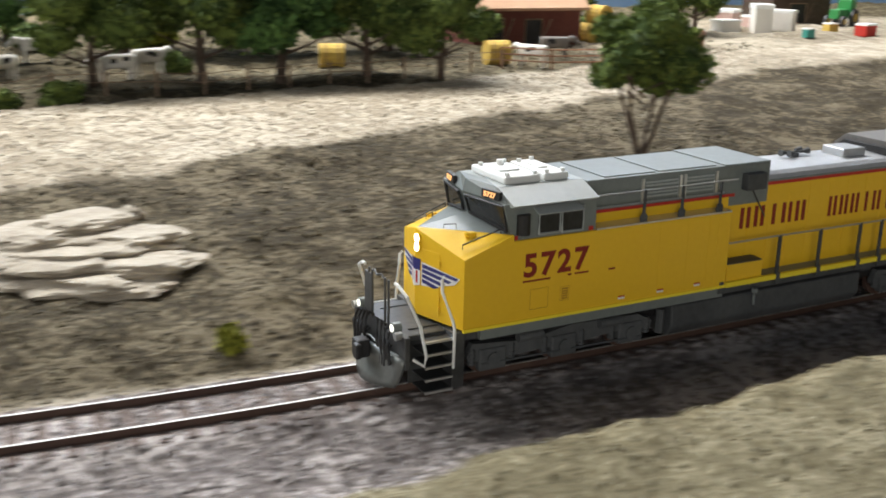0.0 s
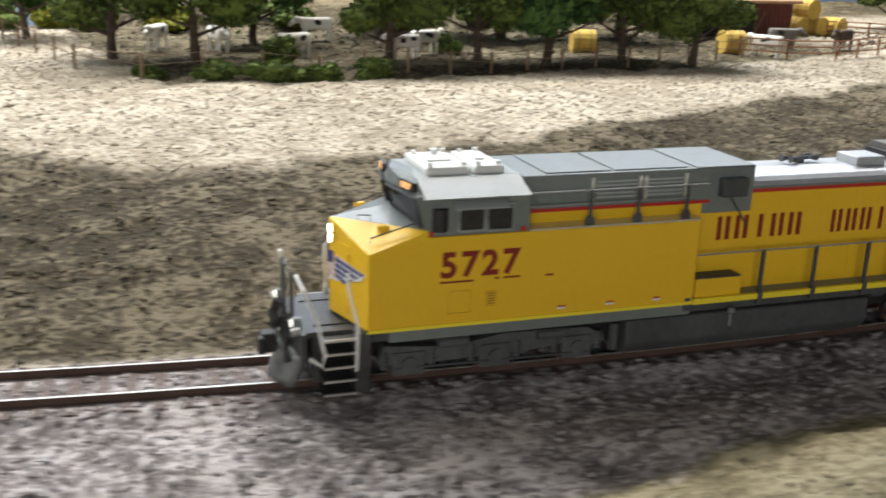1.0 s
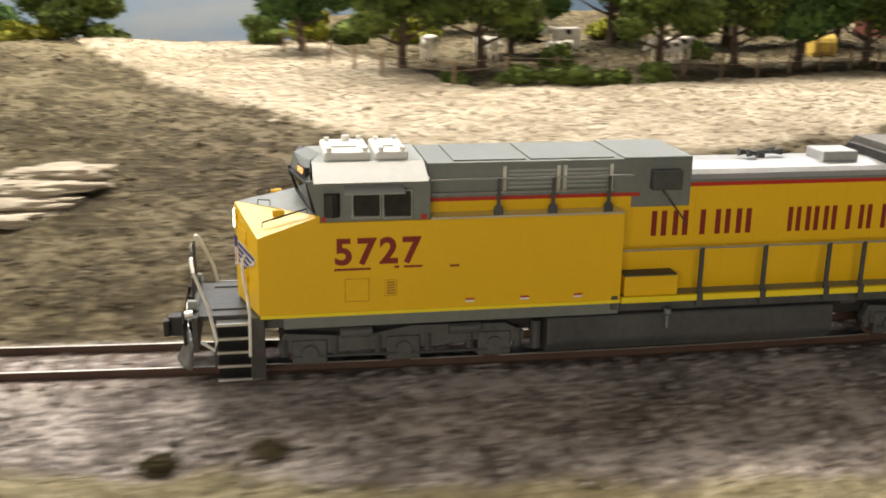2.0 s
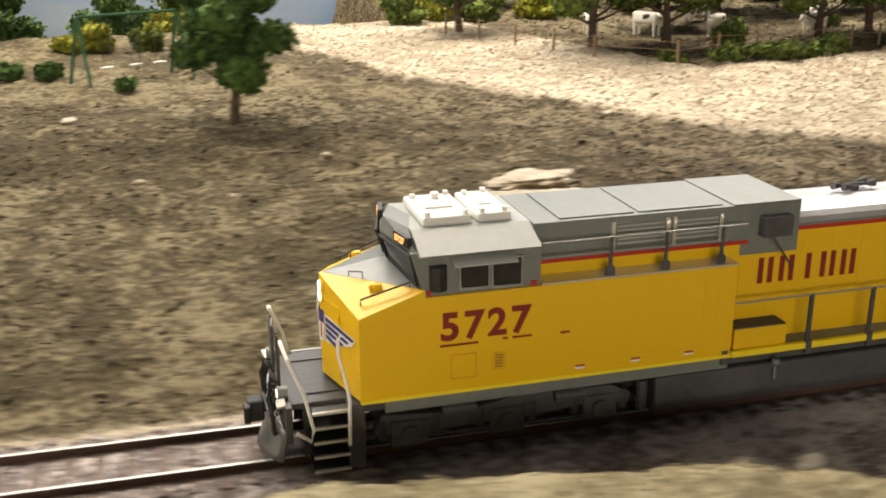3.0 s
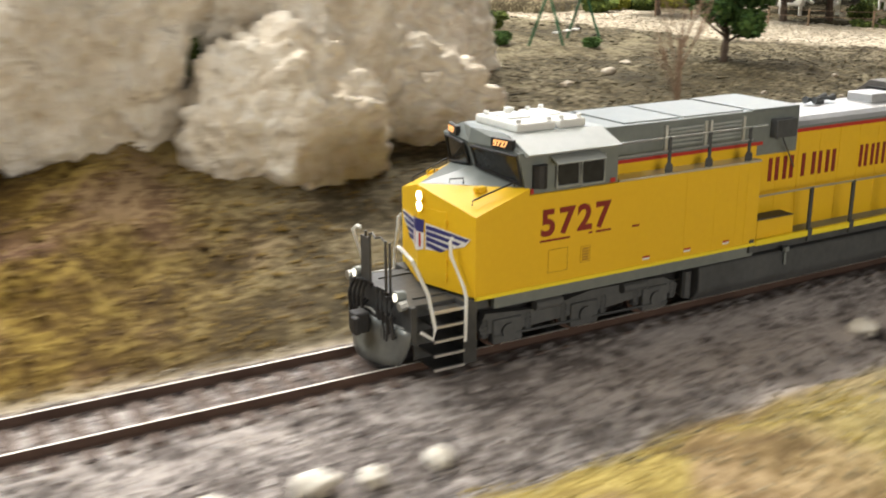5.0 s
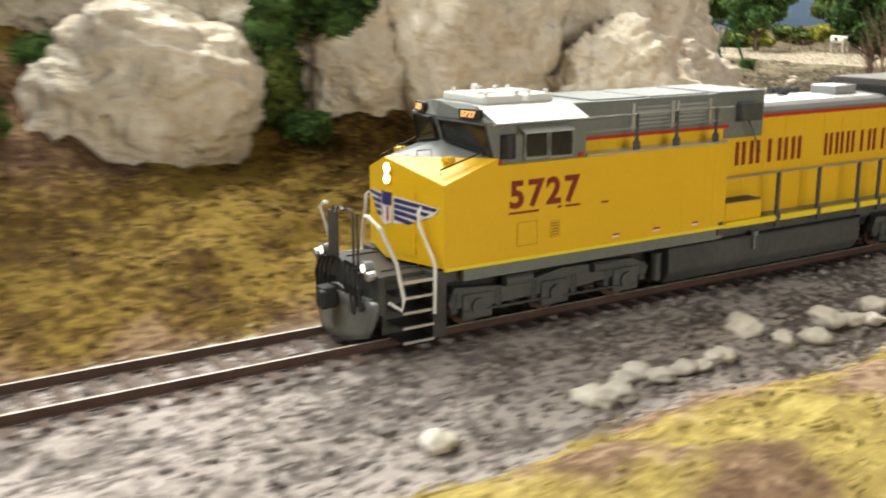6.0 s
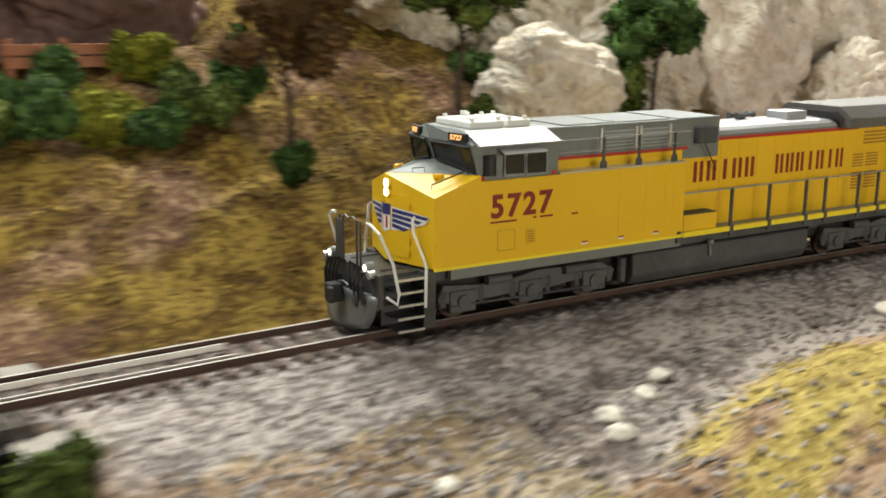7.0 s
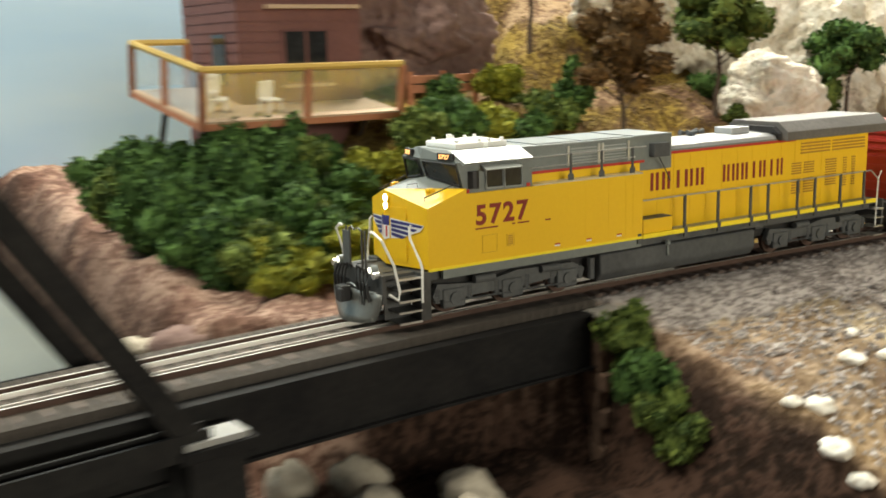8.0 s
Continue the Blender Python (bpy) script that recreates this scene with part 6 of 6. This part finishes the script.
def deck():
    x, y, th = on_track(134.4, 13.2)
    dk = thing("deck", "reddish wooden deck with glass panels and ochre handrail", "deck", at(x, y, 4.85, math.degrees(th), 8.5))

    bm = B()
    box(bm, 0, 9.2, 0, 7.8, -0.3, -0.05)
    part("rim_joist", bm, DECKWOOD, dk)
    for k in range(15):
        bm = B()
        box(bm, 0.02, 9.18, 0.5 * k + 0.02, 0.5 * k + 0.47, -0.05, 0.03)
        part("floor_board", bm, DECKPALE, dk)

    def run(a, b_, n):
        pts = [(a[0] + (b_[0] - a[0]) * k / n, a[1] + (b_[1] - a[1]) * k / n) for k in range(n + 1)]
        for p in pts:
            bm = B()
            box(bm, p[0] - 0.12, p[0] + 0.12, p[1] - 0.12, p[1] + 0.12, -0.3, 1.95)
            part("post", bm, DECKWOOD, dk)
        bm = B()
        rod(bm, [(a[0], a[1], 2.02), (b_[0], b_[1], 2.02)], 0.15, 6)
        part("handrail", bm, RAILWOOD, dk, "ochre wooden handrail")
        for p, q in zip(pts, pts[1:]):
            u = Vector((q[0] - p[0], q[1] - p[1], 0)).normalized()
            w = Vector((-u.y, u.x, 0)) * 0.015
            c = [Vector((p[0], p[1], 0)) + u * 0.14, Vector((q[0], q[1], 0)) - u * 0.14]
            bm = B()
            vs = []
            for zz in (0.15, 1.85):
                vs += [c[0] - w + Vector((0, 0, zz)), c[1] - w + Vector((0, 0, zz)), c[1] + w + Vector((0, 0, zz)), c[0] + w + Vector((0, 0, zz))]
            solid(bm, vs, [(0, 3, 2, 1), (4, 5, 6, 7), (0, 1, 5, 4), (1, 2, 6, 5), (2, 3, 7, 6), (3, 0, 4, 7)])
            pane = part("glass_panel", bm, PANE, dk, "clear panel")
            pane.visible_shadow = False
    run((0.1, 0.1), (9.1, 0.1), 2)
    run((0.1, 0.1), (0.1, 7.7), 2)
    run((0.1, 7.7), (2.6, 7.7), 1)
    for px, py in ((1.0, 1.0), (8.0, 1.0), (1.0, 6.0)):
        bm = B()
        rod(bm, [(px, py, -0.2), (px + 0.4, py + 2.5, -4.5)], 0.14, 6)
        part("support", bm, BARK, dk)




def pane_material():
    m = bpy.data.materials.new("clear_panel")
    m.use_nodes = True
    N, L = m.node_tree.nodes, m.node_tree.links
    g, t, mx = N.new("ShaderNodeBsdfGlossy"), N.new("ShaderNodeBsdfTransparent"), N.new("ShaderNodeMixShader")
    g.inputs["Roughness"].default_value = 0.25
    g.inputs["Color"].default_value = (0.8, 0.85, 0.85, 1)
    mx.inputs[0].default_value = 0.25
    L.new(t.outputs[0], mx.inputs[1])
    L.new(g.outputs[0], mx.inputs[2])
    L.new(mx.outputs[0], N["Material Output"].inputs[0])
    return m


PANE = pane_material()
deck()


def deck_chair(px, py, turn):
    x, y, th = on_track(134.4, 13.2)
    base = at(x, y, 4.88, math.degrees(th), 8.5) @ at(px, py, 0, turn)
    c = thing("garden_chair", "small white garden chair on the deck", "chair", base, "deck chairs")
    bm = B()
    box(bm, -0.35, 0.35, -0.35, 0.35, 0.45, 0.55, 0.03)
    part("seat", bm, WHITE, c)
    bm = B()
    box(bm, -0.35, 0.35, 0.28, 0.38, 0.5, 1.2, 0.03)
    part("backrest", bm, WHITE, c)
    for lx in (-0.3, 0.3):
        for ly in (-0.3, 0.3):
            bm = B()
            rod(bm, [(lx, ly, 0), (lx, ly, 0.48)], 0.05, 5)
            part("leg", bm, WHITE, c)


deck_chair(1.6, 2.0, 60)
deck_chair(1.9, 3.6, -40)
deck_chair(3.6, 1.4, 10)


def low_fence():
    x, y, th = on_track(124.8, 14.8)
    f = thing("wooden_fence", "low reddish-brown board fence beside the deck", "fence", at(x, y, 4.5, math.degrees(th)))
    for k in range(2):
        bm = B()
        box(bm, 0, 5.6, -0.06, 0.06, 1.0 + 0.42 * k, 1.36 + 0.42 * k, 0.02)
        part("board", bm, DECKWOOD, f)
    for k in range(4):
        bm = B()
        box(bm, 0.1 + 1.75 * k, 0.3 + 1.75 * k, 0.07, 0.25, -2.0, 1.95)
        part("post", bm, DECKWOOD, f)


low_fence()

# ---- bridge ----


def bridge():
    br = thing("girder_bridge", "black steel plate girder bridge carrying the track over the ravine", "bridge")
    for d in (-1.9, 1.9):
        g = profile_along("girder", [(-0.12, -2.15), (0.12, -2.15), (0.12, -0.5), (-0.12, -0.5)], 128.6, 172, 1.6, STEEL_BLACK, br, d)
        for z in (-0.52, -2.2):
            profile_along("flange", [(-0.3, z), (0.3, z), (0.3, z + 0.08), (-0.3, z + 0.08)], 128.6, 172, 1.6, STEEL_BLACK, g, d)
    for z in (-1.0, -1.9):
        profile_along("cross_bracing", [(-1.8, z), (1.8, z), (1.8, z + 0.12), (-1.8, z + 0.12)], 128.8, 141.2, 3.1, STEEL_BLACK, br)
    for side in (-0.42, 0.42):
        profile_along("guard_rail", [(-0.03, -0.17), (0.03, -0.17), (0.022, -0.03), (-0.022, -0.03)], 123.5, 190, 1.0, RAILTOP, br, side, "bright inner guard rail")
    bm = B()
    box(bm, -0.11, 0.11, -1.75, 1.75, -0.42, -0.16, 0.01)
    first = part("bridge_tie", bm, TIEGREY, br)
    s, n = 128.3, 0
    while s < 172:
        x, y, th = on_track(s)
        ob = first if n == 0 else new("bridge_tie", first.data)
        ob.parent = br
        ob.matrix_basis = at(x, y, 0, math.degrees(th))
        n += 1
        s += 0.34


TIEGREY = mat("bridge_tie_grey", (0.045, 0.038, 0.032), (0.11, 0.095, 0.08), 0.01, 0.85, bump=0.3)
bridge()


def truss():
    tr = thing("truss_bridge", "black steel through truss bridge beyond the girder span", "bridge")
    for d in (-3.1, 3.1):
        def P_(s, z, dd=d):
            x, y, _ = on_track(s, dd)
            return Vector((x, y, z))
        members = [("end_post", (142.0, -0.95), (147.3, 7.2)), ("top_chord", (147.3, 7.2), (166, 7.2)), ("hanger", (147.3, 7.2), (147.3, -0.9)), ("diagonal", (147.3, 7.2), (154, -0.9)), ("hanger", (154, 7.2), (154, -0.9)), ("bottom_chord", (141.65, -0.9), (172, -0.9))]
        for nm, a, b_ in members:
            pa, pb = P_(*a), P_(*b_)
            t = (pb - pa).normalized()
            across = Vector((-math.sin(on_track(a[0])[2]), math.cos(on_track(a[0])[2]), 0))
            up = t.cross(across).normalized()
            w, q = 0.24, 0.30
            six = [(0, 1, 2, 3), (7, 6, 5, 4), (0, 4, 5, 1), (1, 5, 6, 2), (2, 6, 7, 3), (3, 7, 4, 0)]
            vs = [pa + across * w + up * q * 0.9, pa - across * w + up * q * 0.9, pa - across * w + up * (q * 0.9 - 0.05), pa + across * w + up * (q * 0.9 - 0.05)]
            bm = B()
            solid(bm, vs + [v + (pb - pa) for v in vs], six)
            member = part(nm, bm, STEEL_BLACK, tr)
            for o in (-1, 1):
                base = across * (o * w)
                vs = [pa + base + up * q - across * 0.05, pa + base - up * q - across * 0.05, pa + base - up * q + across * 0.05, pa + base + up * q + across * 0.05]
                bm = B()
                solid(bm, vs + [v + (pb - pa) for v in vs], six)
                part("web_plate", bm, STEEL_BLACK, member)
        x, y, th = on_track(141.55, d)
        bm = B()
        box(bm, -0.75, 0.75, -0.4, 0.4, -0.98, -0.82, 0.02)
        pl = part("bearing_plate", bm, GREYPLATE, tr, "pale grey bearing plate")
        pl.matrix_basis = at(x, y, 0, math.degrees(th))
    for s in (147.3, 156, 164):
        x, y, th = on_track(s)
        bm = B()
        box(bm, -0.2, 0.2, -3.1, 3.1, 7.0, 7.4)
        b_ = part("portal_strut", bm, STEEL_BLACK, tr)
        b_.matrix_basis = at(x, y, 0, math.degrees(th))


GREYPLATE = mat("pale_grey_plate", (0.26, 0.26, 0.25), (0.34, 0.34, 0.33), 0.01, 0.6, bump=0.1)
truss()


def pier(s, w0, label, material):
    x, y, th = on_track(s)
    p_ = thing("bridge_pier", label, "pier", at(x, y, 0, math.degrees(th)))
    bm = B()
    prism(bm, [(-3.4, -1.0), (3.4, -1.0), (3.7, -6.0), (-3.7, -6.0)], 0, -w0, w0, 0.05)
    part("shaft", bm, material, p_)
    bm = B()
    box(bm, -w0 - 0.2, w0 + 0.2, -3.6, 3.6, -1.25, -0.98, 0.03)
    part("cap", bm, material, p_)


pier(141.55, 0.7, "black steel tower pier under the bridge joint", STEEL_BLACK)


def abutment():
    x, y, th = on_track(128.0)
    a = thing("bridge_abutment", "stained brown masonry bridge abutment", "abutment", at(x, y, 0, math.degrees(th)))
    k = 0
    for r_ in range(8):
        for c in range(6):
            bm = B()
            y0 = -2.6 + 0.87 * c + (0.3 if r_ % 2 else 0)
            box(bm, -0.6 + 0.03 * ((r_ * 7 + c * 3) % 3), 0.6, y0, y0 + 0.83, -5.2 + 0.58 * r_, -5.2 + 0.58 * r_ + 0.55, 0.03)
            part("stone_block", bm, ABUT, a)
    bm = B()
    box(bm, -0.7, 0.8, -2.8, 3.0, -0.56, -0.43, 0.03)
    part("coping", bm, CONCRETE, a, "pale stone coping")


ABUT = mat("abutment_stone", (0.09, 0.055, 0.04), (0.2, 0.13, 0.09), 0.02, 0.9, bump=0.4)
abutment()


def water():
    m = bpy.data.materials.new("river_water")
    m.use_nodes = True
    b_ = m.node_tree.nodes["Principled BSDF"]
    b_.inputs["Base Color"].default_value = (0.16, 0.165, 0.14, 1)
    b_.inputs["Roughness"].default_value = 0.25
    n = m.node_tree.nodes.new("ShaderNodeTexNoise")
    n.inputs["Scale"].default_value = 60
    bn = m.node_tree.nodes.new("ShaderNodeBump")
    bn.inputs["Strength"].default_value, bn.inputs["Distance"].default_value = 0.2, 0.001
    m.node_tree.links.new(n.outputs["Fac"], bn.inputs["Height"])
    m.node_tree.links.new(bn.outputs[0], b_.inputs["Normal"])
    x, y, th = on_track(156)
    bm = B()
    box(bm, -16, 15, -30, 4.0, -5.6, -4.75)
    box(bm, -16, 22, 4.0, 70, -5.6, -4.25)
    ob = part("water", bm, m)
    ob.matrix_basis = at(x, y, 0, math.degrees(th))
    tagged(ob, "still grey-green river water in the ravine", "water", kind="structure")


water()


def motions():
    """The train runs along the track at an even pace."""
    def rows(back):
        out = []
        for t in np.arange(0, 8.01, 0.25):
            s = float(np.polyval(GONE, t)) - back
            x, y, th = on_track(s)
            out.append((float(t), at(x, y, 0.0, math.degrees(th))))
        return out
    walk(LOCO, rows(0.0))
    walk(CAR, rows(18.6))


motions()
